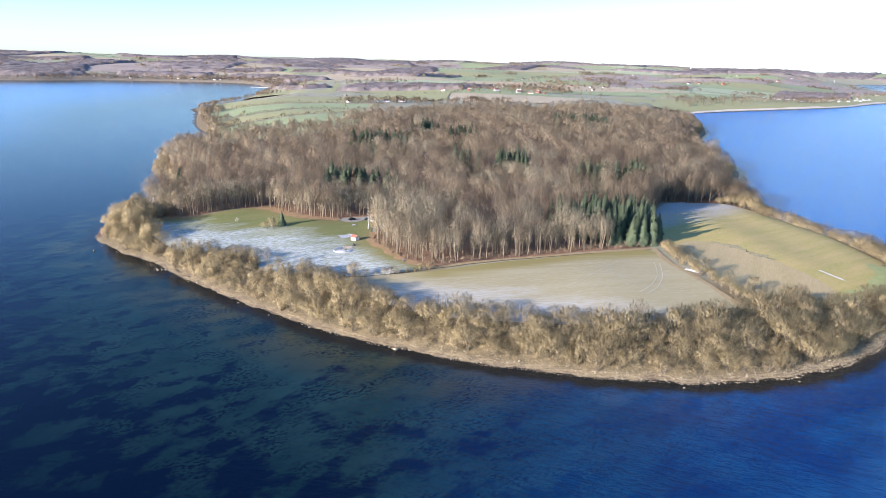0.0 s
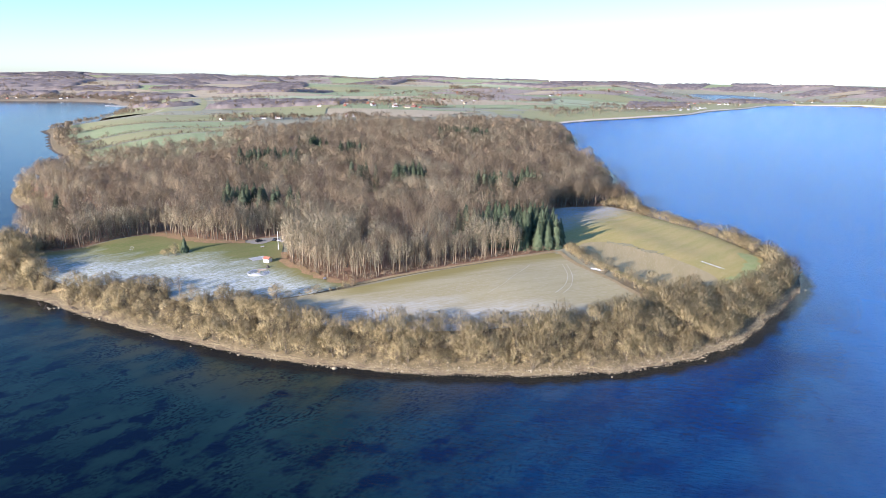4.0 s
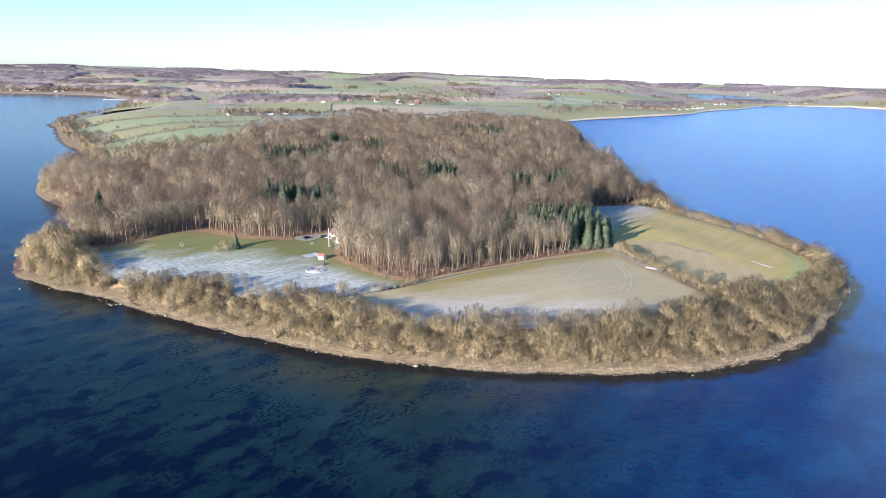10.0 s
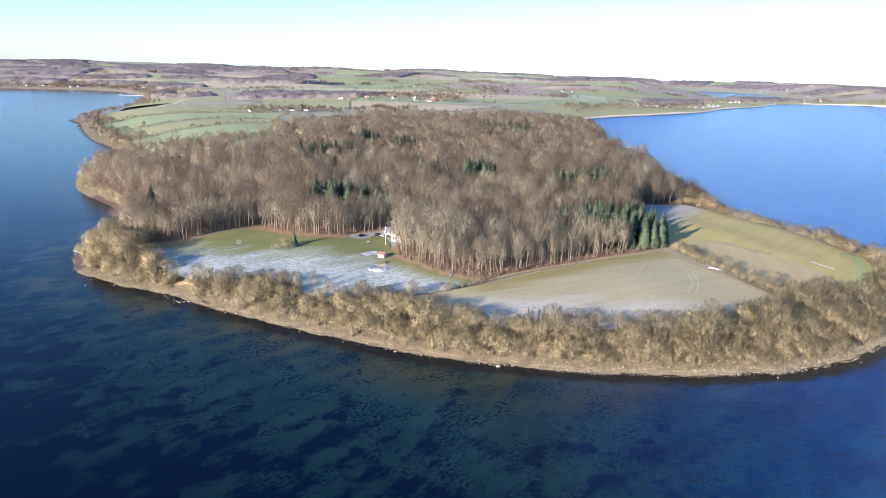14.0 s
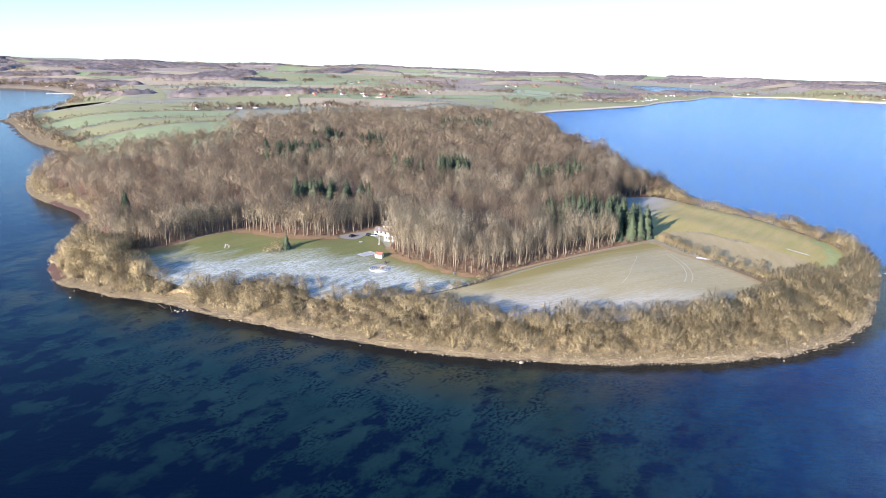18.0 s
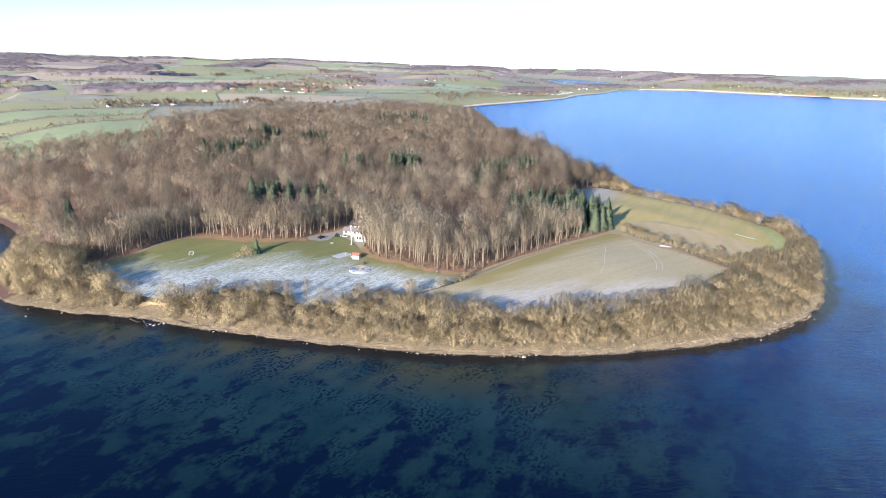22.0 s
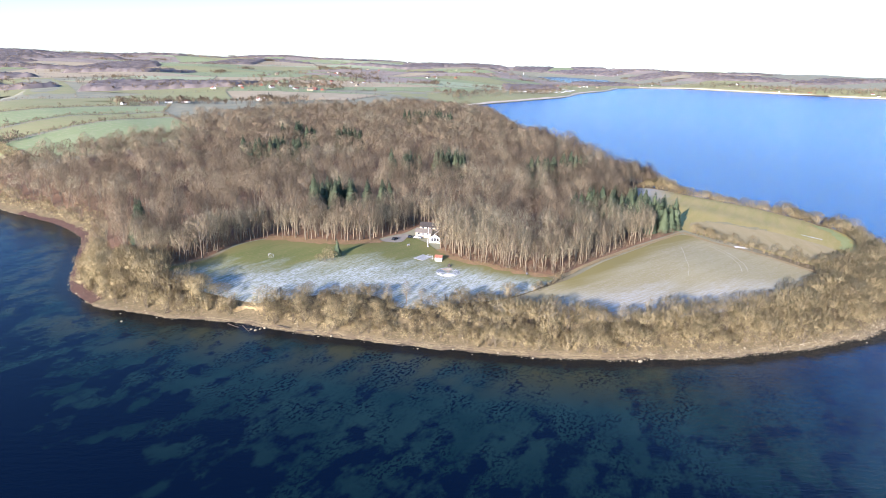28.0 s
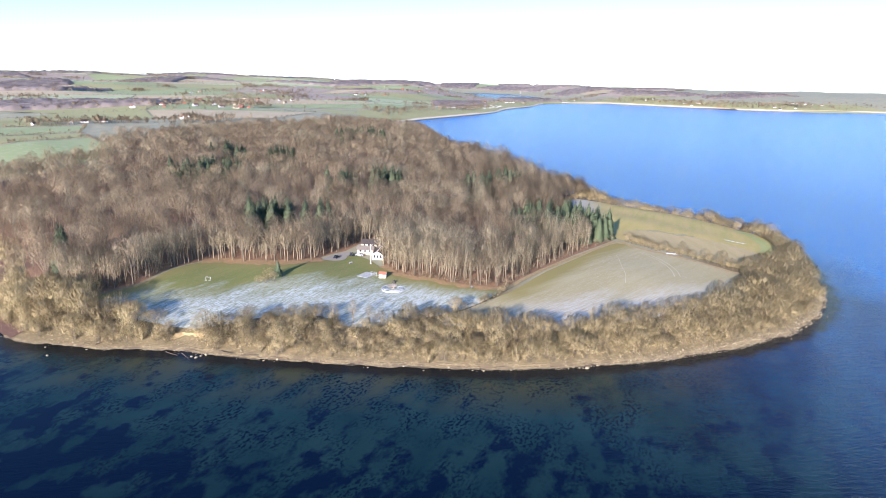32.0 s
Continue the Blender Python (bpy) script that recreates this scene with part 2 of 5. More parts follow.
def part(name, bm, material, parent, label=""):
    """Links a bmesh as one mesh object under a thing or a part."""
    me = bpy.data.meshes.new(name)
    bm.to_mesh(me)
    bm.free()
    me.materials.append(material)
    ob = new(name, me)
    ob.parent = parent
    return tagged(ob, label)


def spaced(lo, hi, fine, far_lo, far_hi, grow=1.16):
    mid = list(np.arange(lo, hi + 0.01, fine))
    step, v = fine, hi
    while v < far_hi:
        step *= grow
        v += step
        mid.append(v)
    step, v = fine, lo
    while v > far_lo:
        step *= grow
        v -= step
        mid.insert(0, v)
    return np.array(mid)


def sheet(xs, ys):
    gx, gy = np.meshgrid(xs, ys)
    i = np.arange(len(xs) * len(ys)).reshape(len(ys), len(xs))
    quads = np.stack([i[:-1, :-1], i[:-1, 1:], i[1:, 1:], i[1:, :-1]], -1).reshape(-1, 4)
    return gx.ravel(), gy.ravel(), quads


# ---- ground and water ----
gx, gy, quads = sheet(spaced(-245, 262, 3.2, -4700, 4700, 1.09), spaced(176, 445, 3.2, -600, 4780, 1.05))
gs = shore(gx, gy)
gz = height(gx, gy, gs)
far_out = smooth(1300, 1550, np.hypot(gx, gy)) * 110
gz = np.where(gs < far_out, np.minimum(gz, -0.6), gz)      # the far shores are strips of their own
m_ground, nt, bsdf, nn, ramp, blend, geo, mp = mat("bank_and_meadow", (0.17, 0.133, 0.066), (0.11, 0.09, 0.045), 6, (0.25, 0.195, 0.105), 0.8, bump=0.25)
inland = attribute(nt, "inland")
pebble = blend(ramp(nn(0.55, 3).outputs[0], 0.35, 0.68), (0.155, 0.122, 0.062), (0.35, 0.285, 0.15))
wrack = blend(ramp(nn(2.2, 4).outputs[0], 0.42, 0.6), (0.045, 0.035, 0.022), (0.10, 0.08, 0.05))
wob = nt.nodes.new("ShaderNodeMath")
wob.operation = "MULTIPLY_ADD"
wob.inputs[1].default_value = 5.0
nt.links.new(nn(7).outputs[0], wob.inputs[0])
nt.links.new(inland, wob.inputs[2])
base = bsdf.inputs["Base Color"].links[0].from_socket
pebble = blend(ramp(nn(4.5, 5).outputs[0], 0.47, 0.58), pebble, (0.17, 0.132, 0.075))
lines = nt.nodes.new("ShaderNodeMath")          # drift lines along the beach
lines.operation = "SINE"
pace = nt.nodes.new("ShaderNodeMath")
pace.operation = "MULTIPLY"
pace.inputs[1].default_value = 4.2
nt.links.new(wob.outputs[0], pace.inputs[0])
nt.links.new(pace.outputs[0], lines.inputs[0])
drift = nt.nodes.new("ShaderNodeMath")
drift.operation = "MULTIPLY"
nt.links.new(ramp(lines.outputs[0], 0.55, 0.9), drift.inputs[0])
nt.links.new(ramp(nn(3.0, 4).outputs[0], 0.40, 0.55), drift.inputs[1])
pebble = blend(drift.outputs[0], pebble, (0.11, 0.085, 0.05))
strand = blend(ramp(wob.outputs[0], 2.9, 4.2), wrack, pebble)
meadow = blend(ramp(nn(30).outputs[0], 0.35, 0.65), (0.31, 0.285, 0.175), (0.24, 0.235, 0.15))
nt.links.new(blend(ramp(wob.outputs[0], 6.0, 7.4), strand, blend(ramp(inland, 55, 80), base, meadow)), bsdf.inputs["Base Color"])
ground = tagged(new("ground", mesh_of("ground", np.stack([gx, gy, gz], 1), quads, [m_ground], None, {"inland": gs * (1 + 1.0 * smooth(-130, -190, gx))}, flat=False)), "winter land with stony beach, grassy bank and gentle hills", "ground", kind="structure")

wx, wy, wq = sheet(spaced(-330, 330, 5, -4700, 4700, 1.12), spaced(40, 330, 5, -1500, 4700, 1.10))
ws = -shore(wx, wy)
keep = (ws[wq] > -30).any(1)
used, back = np.unique(wq[keep], return_inverse=True)
m_water, nt, bsdf, nn, ramp, blend, geo, mp = mat("sea_water", (0.0010, 0.0035, 0.011), (0.0012, 0.0045, 0.016), 40, rough=0.14, spec=0.12)
bsdf.inputs["IOR"].default_value = 1.33
off = attribute(nt, "offshore")
sep = nt.nodes.new("ShaderNodeSeparateXYZ")
nt.links.new(geo.outputs["Position"], sep.inputs[0])
# open water: its own blue, with the reflected sky's blue painted in
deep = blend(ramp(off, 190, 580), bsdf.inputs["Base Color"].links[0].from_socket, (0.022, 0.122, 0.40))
teal = blend(ramp(nn(20).outputs[0], 0.35, 0.65), (0.0065, 0.019, 0.021), (0.014, 0.032, 0.031))
ochre = blend(ramp(off, 12, 34), (0.036, 0.040, 0.022), teal)
sand = blend(ramp(nn(30).outputs[0], 0.45, 0.6), ochre, teal)
sand = blend(ramp(off, 35, 120), sand, (0.0032, 0.0102, 0.0175))
specks = nt.nodes.new("ShaderNodeMath")        # small weed tufts, thicker in drifts
specks.operation = "MULTIPLY"
nt.links.new(ramp(nn(1.2, 3).outputs[0], 0.50, 0.55), specks.inputs[0])
nt.links.new(ramp(nn(15, 3).outputs[0], 0.42, 0.58), specks.inputs[1])
patch = blend(specks.outputs[0], sand, (0.0020, 0.0055, 0.013))
blot = nt.nodes.new("ShaderNodeMath")          # dark weed beds, closing towards the deep
blot.operation = "MULTIPLY_ADD"
blot.inputs[1].default_value = 0.0027
nt.links.new(off, blot.inputs[0])
west = nt.nodes.new("ShaderNodeMapRange")      # the bottom drops sooner towards the west
west.inputs[1].default_value, west.inputs[2].default_value, west.inputs[4].default_value = -140, -230, 0.15
nt.links.new(sep.outputs[0], west.inputs[0])
east = nt.nodes.new("ShaderNodeMapRange")      # and off the point
east.inputs[1].default_value, east.inputs[2].default_value, east.inputs[4].default_value = 30, 110, 0.08
nt.links.new(sep.outputs[0], east.inputs[0])
ends = nt.nodes.new("ShaderNodeMath")
nt.links.new(west.outputs[0], ends.inputs[0])
nt.links.new(east.outputs[0], ends.inputs[1])
bed = nt.nodes.new("ShaderNodeMath")
nt.links.new(nn(11, 4).outputs[0], bed.inputs[0])
nt.links.new(ends.outputs[0], bed.inputs[1])
nt.links.new(bed.outputs[0], blot.inputs[2])
weed = blend(ramp(blot.outputs[0], 0.655, 0.75), patch, (0.0015, 0.0044, 0.0150))
open_sea = nt.nodes.new("ShaderNodeMapRange")   # off the point: the water's blue with reflected sky blue painted in
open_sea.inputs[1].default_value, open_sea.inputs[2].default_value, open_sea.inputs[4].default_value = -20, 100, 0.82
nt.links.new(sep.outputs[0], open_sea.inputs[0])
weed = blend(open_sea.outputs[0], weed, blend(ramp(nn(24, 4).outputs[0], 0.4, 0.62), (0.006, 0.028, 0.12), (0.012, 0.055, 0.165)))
wide = nt.nodes.new("ShaderNodeMath")
wide.operation = "MULTIPLY_ADD"
wide.inputs[1].default_value = 90
nt.links.new(nn(60).outputs[0], wide.inputs[0])
nt.links.new(off, wide.inputs[2])
# eastwards this painted sky blue comes nearer the shore
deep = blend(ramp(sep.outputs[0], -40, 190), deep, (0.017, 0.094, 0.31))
painted_ripples = nt.nodes.new("ShaderNodeMath")          # light and dark of wind ripples, painted into the colour
painted_ripples.operation = "MULTIPLY"
nt.links.new(ramp(nn(5.5, 5).outputs[0], 0.44, 0.62), painted_ripples.inputs[0])
nt.links.new(ramp(off, 160, 430), painted_ripples.inputs[1])
deep = blend(painted_ripples.outputs[0], deep, (0.055, 0.18, 0.46))
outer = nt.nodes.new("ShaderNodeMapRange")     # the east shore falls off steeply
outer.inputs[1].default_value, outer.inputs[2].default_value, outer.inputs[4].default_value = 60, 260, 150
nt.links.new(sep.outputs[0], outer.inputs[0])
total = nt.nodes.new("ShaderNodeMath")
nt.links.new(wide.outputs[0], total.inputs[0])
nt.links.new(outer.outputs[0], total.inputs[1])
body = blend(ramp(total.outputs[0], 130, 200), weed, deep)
# dark band at the shore: weed, with bank shade and reflection painted in
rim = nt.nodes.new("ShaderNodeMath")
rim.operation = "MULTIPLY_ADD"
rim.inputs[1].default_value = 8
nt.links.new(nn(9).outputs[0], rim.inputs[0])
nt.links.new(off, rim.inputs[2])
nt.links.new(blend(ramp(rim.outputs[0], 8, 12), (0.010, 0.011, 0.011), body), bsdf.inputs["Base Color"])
mp.inputs["Rotation"].default_value, mp.inputs["Scale"].default_value = (0, 0, radians(34)), (1.25, 0.85, 1)
wv = nt.nodes.new("ShaderNodeTexNoise")
wv.inputs["Scale"].default_value, wv.inputs["Detail"].default_value, wv.inputs["Roughness"].default_value = 0.36, 6, 0.66
sm = nt.nodes.new("ShaderNodeMapping")
sm.vector_type = "TEXTURE"
sm.inputs["Rotation"].default_value, sm.inputs["Scale"].default_value = (0, 0, radians(-22)), (1.9, 0.7, 1)
nt.links.new(geo.outputs["Position"], sm.inputs[0])
nt.links.new(sm.outputs[0], wv.inputs["Vector"])
bn = nt.nodes.new("ShaderNodeBump")
bn.inputs["Strength"].default_value, bn.inputs["Distance"].default_value = 1.0, 1.9
nt.links.new(wv.outputs[0], bn.inputs["Height"])
wind = nt.nodes.new("ShaderNodeMapRange")      # the lee side lies calmer
wind.inputs[1].default_value, wind.inputs[2].default_value, wind.inputs[3].default_value, wind.inputs[4].default_value = -70, 170, 0.08, 1.0
nt.links.new(sep.outputs[0], wind.inputs[0])
nt.links.new(wind.outputs[0], bn.inputs["Strength"])
nt.links.new(bn.outputs[0], bsdf.inputs["Normal"])
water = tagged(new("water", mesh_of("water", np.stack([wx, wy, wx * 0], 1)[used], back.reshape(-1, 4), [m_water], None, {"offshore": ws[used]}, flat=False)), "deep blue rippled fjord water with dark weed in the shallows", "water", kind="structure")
pond = bmesh.new()
pond.faces.new([pond.verts.new((x, y, 4.0)) for x, y in INLET])
tagged(part("inlet_water", pond, m_water, None), "pale blue inlet water between low fields", "water", kind="structure")


def drape(name, poly, step, material, lift=0.10, label="", category="field", near_wood=False, from_sea=0.0):
    """A sheet of land cover laid on the ground within the outline."""
    from mathutils.geometry import delaunay_2d_cdt
    poly = np.asarray(poly, float)
    edge = []
    for a, b in zip(poly, np.roll(poly, -1, 0)):
        k = max(1, int(np.hypot(*(b - a)) / step))
        edge += [a + (b - a) * i / k for i in range(k)]
    edge = np.array(edge)
    lo, hi = poly.min(0), poly.max(0)
    ax, ay = np.meshgrid(np.arange(lo[0], hi[0], step), np.arange(lo[1], hi[1], step))
    ax, ay = ax.ravel() + 0.013, ay.ravel() + 0.017
    ok = inside(poly, ax, ay)
    ok[ok] = line_distance(poly, ax[ok], ay[ok]) > step * 0.4
    pts = np.vstack([edge, np.stack([ax[ok], ay[ok]], 1)])
    n = len(edge)
    v, _, f, *_ = delaunay_2d_cdt([Vector(p) for p in pts], [(i, (i + 1) % n) for i in range(n)], [], 1, 1e-4)
    v, f = np.array([tuple(p) for p in v]), np.array(f)
    if from_sea:
        f = f[shore(v[:, 0], v[:, 1])[f].min(1) > from_sea]
    z = height(v[:, 0], v[:, 1]) + lift
    me = mesh_of(name, np.column_stack([v, z]), f, [material], None, {"edge": line_distance(WOOD, v[:, 0], v[:, 1])} if near_wood else None, flat=False)
    return tagged(new(name, me), label, category, kind="structure")


# ---- land cover near by ----
def frosted(name, a, b, speck, centre, reach, low, high, frost=(0.62, 0.66, 0.70), turn=35.0, edge_tone=(0.12, 0.145, 0.04), margin=8.0, drawn=3.4):
    """Grass or soil with hoar frost that thickens from high to low along the way `centre` points."""
    m, nt, bsdf, nn, ramp, blend, geo, mp = mat(name, a, b, 7, speck, 0.5, bump=0.12, turn=turn, stretch=(drawn, 0.75, 1), contrast=0.13)
    dot = nt.nodes.new("ShaderNodeVectorMath")
    dot.operation = "DOT_PRODUCT"
    dot.inputs[1].default_value = (*centre, 0)
    nt.links.new(geo.outputs["Position"], dot.inputs[0])
    mix = nt.nodes.new("ShaderNodeMath")
    mix.operation = "MULTIPLY_ADD"
    mix.inputs[1].default_value = reach
    broad = nt.nodes.new("ShaderNodeMath")          # frost lies in broad drifts and thin streaks
    nt.links.new(nn(2.6, 6).outputs[0], broad.inputs[0])
    nt.links.new(ramp(nn(13, 3).outputs[0], 0.25, 0.75), broad.inputs[1])
    half = nt.nodes.new("ShaderNodeMath")
    half.operation = "MULTIPLY"
    half.inputs[1].default_value = 0.5
    nt.links.new(broad.outputs[0], half.inputs[0])
    nt.links.new(half.outputs[0], mix.inputs[0])
    nt.links.new(dot.outputs["Value"], mix.inputs[2])
    base = bsdf.inputs["Base Color"].links[0].from_socket
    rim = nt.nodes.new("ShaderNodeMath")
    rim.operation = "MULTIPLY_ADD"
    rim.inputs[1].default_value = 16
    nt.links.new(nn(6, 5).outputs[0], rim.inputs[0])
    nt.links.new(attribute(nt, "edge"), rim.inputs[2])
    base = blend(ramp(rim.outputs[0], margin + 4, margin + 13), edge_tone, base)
    fine = nt.nodes.new("ShaderNodeMath")
    fine.operation = "MULTIPLY"
    nt.links.new(ramp(mix.outputs[0], low, high), fine.inputs[0])
    thin = nt.nodes.new("ShaderNodeMath")
    thin.operation = "MULTIPLY"
    nt.links.new(ramp(nn(0.8, 5).outputs[0], 0.30, 0.64), thin.inputs[0])
    nt.links.new(ramp(rim.outputs[0], margin + 4, margin + 16), thin.inputs[1])
    nt.links.new(thin.outputs[0], fine.inputs[1])
    nt.links.new(blend(fine.outputs[0], base, frost), bsdf.inputs["Base Color"])
    return m, nt, bsdf, nn, ramp, blend, mp, dot


M_LAWN = frosted("frosty_lawn", (0.125, 0.14, 0.034), (0.155, 0.158, 0.045), (0.195, 0.17, 0.07), (-0.36, -0.93), 50, -253, -227, (0.44, 0.47, 0.46), turn=24.0, edge_tone=(0.165, 0.15, 0.048), drawn=3.2)[0]
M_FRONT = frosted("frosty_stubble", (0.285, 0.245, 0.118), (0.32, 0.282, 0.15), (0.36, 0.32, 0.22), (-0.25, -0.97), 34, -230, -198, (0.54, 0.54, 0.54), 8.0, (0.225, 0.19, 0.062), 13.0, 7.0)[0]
# the pasture's frost is blue-grey: the wood's blue shade is mixed into it
M_RIGHT = frosted("tan_green_pasture", (0.39, 0.30, 0.10), (0.31, 0.265, 0.07), (0.43, 0.345, 0.14), (-0.6, 0.8), 30, 206, 236, (0.33, 0.36, 0.42), 35.0, (0.36, 0.29, 0.10), -10.0, 6.0)[0]
drape("lawn", LAWN, 4, M_LAWN, 0.30, "green lawn half covered with white hoar frost", "lawn", True)
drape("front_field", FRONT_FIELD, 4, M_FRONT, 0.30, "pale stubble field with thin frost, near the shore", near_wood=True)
drape("side_pasture", RIGHT_FIELD, 5, M_RIGHT, 0.30, "tan and green winter pasture with frost in the shade", near_wood=True)
M_TANSTRIP = mat("tan_stubble_strip", (0.37, 0.29, 0.135), (0.31, 0.25, 0.105), 8, (0.41, 0.33, 0.175), 0.6, turn=62, stretch=(6, 0.8, 1), bump=0.1)[0]
M_LUSH = mat("fresh_green_sward", (0.25, 0.285, 0.085), (0.34, 0.33, 0.125), 4, (0.33, 0.34, 0.13), 0.7)[0]
drape("tan_strip", spline([(119, 298), (128, 316), (143, 318), (154, 302), (163, 285), (171, 262), (167, 246), (150, 238), (136, 240), (126, 262)], 3, True), 5, M_TANSTRIP, 0.36, "tan stubble strip beside the hedge")
drape("wood_floor", WOOD, 8, M_LITTER, 0.08, "brown leaf litter under the bare wood", "ground", from_sea=8.0)

# ---- trees ----
def sliver_set(r, origins, ways, length, width, facing=None):
    """Thin three-cornered twigs, one at each origin; facing: the way that their flat sides roughly look."""
    n = len(origins)
    side = np.cross(ways, r.normal(size=(n, 3)) if facing is None else facing + r.normal(0, 0.45, (n, 3)))
    side /= np.linalg.norm(side, axis=1)[:, None] + 1e-9
    w = (width * r.uniform(0.6, 1.3, n))[:, None]
    tip = origins + ways * (length * r.uniform(0.6, 1.3, n))[:, None]
    v = np.stack([origins - side * w / 2, origins + side * w / 2, tip], 1).reshape(-1, 3)
    return v, np.arange(3 * n).reshape(-1, 3)


def tube(points, radii, sides):
    points = np.asarray(points, float)
    a = np.linspace(0, 2 * np.pi, sides, endpoint=False)
    v, f = [], []
    for k, (p, rad) in enumerate(zip(points, radii)):
        d = points[min(k + 1, len(points) - 1)] - points[max(k - 1, 0)]
        d = d / (np.linalg.norm(d) + 1e-9)
        u = np.cross(d, (0.31, 0.95, 0.1))
        u /= np.linalg.norm(u)
        w = np.cross(d, u)
        v.append(p + rad * (np.cos(a)[:, None] * u + np.sin(a)[:, None] * w))
        if k:
            b = k * sides
            for i in range(sides):
                j = (i + 1) % sides
                f += [(b - sides + i, b - sides + j, b + j), (b - sides + i, b + j, b + i)]
    return np.vstack(v), np.array(f)


def merged(pieces):
    v, f, n = [], [], 0
    for pv, pf in pieces:
        v.append(pv)
        f.append(pf + n)
        n += len(pv)
    return np.vstack(v), np.vstack(f)


def turned_out(v, f, n):
    """Winds every face so that it looks the way its corners' normals point."""
    g = np.cross(v[f[:, 1]] - v[f[:, 0]], v[f[:, 2]] - v[f[:, 0]])
    f = f.copy()
    back = (g * n[f].sum(1)).sum(1) < 0
    f[back] = f[back][:, ::-1]
    return f


def crown_normals(v, f, hubs, wide, tall, mid):
    """Rounded shading for a crown: each twig looks out from the middle of its bough and of its tree."""
    own = (v - hubs) / (0.25 * wide)
    whole = (v - np.array([0, 0, mid])) / np.array([wide, wide, tall])
    n = 0.3 * own / (np.linalg.norm(own, axis=1)[:, None] + 0.3) + 0.9 * whole
    n /= np.linalg.norm(n, axis=1)[:, None] + 1e-9
    return v, turned_out(v, f, n), n


def stem_normals(v, f):
    """Smooth shading for stems and limbs."""
    g = np.cross(v[f[:, 1]] - v[f[:, 0]], v[f[:, 2]] - v[f[:, 0]])
    n = np.zeros_like(v)
    for k in range(3):
        np.add.at(n, f[:, k], g)
    return v, f, n / (np.linalg.norm(n, axis=1)[:, None] + 1e-9)


def bare_tree(seed, tall, wide, clear, clumps, twigs, twig_len, twig_w, stems=1, up=0.45, girth=0.018, boughs=3, bent=True):
    """A leafless tree with a domed, lumpy crown: wood (trunks, limbs) and crown (twigs), foot at the origin."""
    r = np.random.default_rng(seed)
    mid_z, half_z = tall * (clear + 0.97) / 2, tall * (0.97 - clear) / 2
    g = tall * girth / stems**0.5
    wood, org, way, feet, face, hub = [], [], [], [], [], []
    for s in range(stems):
        foot = np.array([*r.normal(0, 0.3 * (stems > 1), 2), -0.4])
        top = np.array([*(foot[:2] + r.normal(0, 0.04 * tall + 0.2 * wide * (stems > 1), 2)), tall * r.uniform(0.62, 0.8)])
        mid = foot * 0.5 + top * 0.5 + np.array([*r.normal(0, 0.015 * tall, 2), 0])
        feet.append((foot, mid, top))
        wood.append(tube([foot, mid, top], [g, g * 0.7, g * 0.2], 5))
    for k in range(clumps):
        h = 1 - 1.35 * (k + r.uniform(0, 1)) / clumps
        a = k * 2.4 + r.uniform(-0.5, 0.5)
        flat = math.sqrt(max(0.0, 1 - h * h)) * r.uniform(0.62, 0.9)
        c = np.array([math.cos(a) * flat * wide, math.sin(a) * flat * wide, mid_z + h * half_z * r.uniform(0.66, 0.86)])
        foot, mid, top = feet[k % stems]
        z = np.clip(c[2] - flat * wide * r.uniform(0.8, 1.5) - 0.1 * tall, clear * tall * 0.6, top[2] * 0.95)
        q = (z - foot[2]) / (top[2] - foot[2])
        start = foot + (mid - foot) * q * 2 if q < 0.5 else mid + (top - mid) * (q - 0.5) * 2
        bend = start * 0.45 + c * 0.55 + np.array([0, 0, -0.04 * tall])
        wood.append(tube([start, bend, c], [g * 0.42, g * 0.26, g * 0.07], 3) if bent else tube([start, c], [g * 0.4, g * 0.08], 3))
        m = twigs // clumps
        o = c + r.normal(0, 1, (m, 3)) * np.array([wide * 0.21, wide * 0.21, half_z * 0.17])
        q = (o - np.array([0, 0, mid_z])) / np.array([wide, wide, half_z])
        q /= np.maximum(1.0, np.linalg.norm(q, axis=1) / 0.95)[:, None]
        o = q * np.array([wide, wide, half_z]) + np.array([0, 0, mid_z])
        out = (o - np.array([0, 0, mid_z - 0.5 * half_z])) / np.array([wide, wide, half_z]) + 0.6 * (o - c) / (0.3 * wide)
        out /= np.linalg.norm(out, axis=1)[:, None] + 1e-9
        d = out * 0.55 + np.array([0, 0, up * 0.8]) + r.normal(0, 0.38, (m, 3))
        face.append(out)
        org.append(o), way.append(d / np.linalg.norm(d, axis=1)[:, None])
        bo = bend + (c - bend) * r.uniform(0, 1, (boughs, 1))
        bd = way[-1][:boughs]
        wood.append(sliver_set(r, bo, bd, twig_len * 2.2, g * 0.3))
        hub.append(np.repeat(c[None] * 0.85 + bend * 0.15, m * 3, 0))
    v, f = sliver_set(r, np.vstack(org), np.vstack(way), twig_len, twig_w, np.vstack(face))
    return stem_normals(*merged(wood)), crown_normals(v, f, np.vstack(hub), wide, half_z, mid_z - 0.3 * half_z)


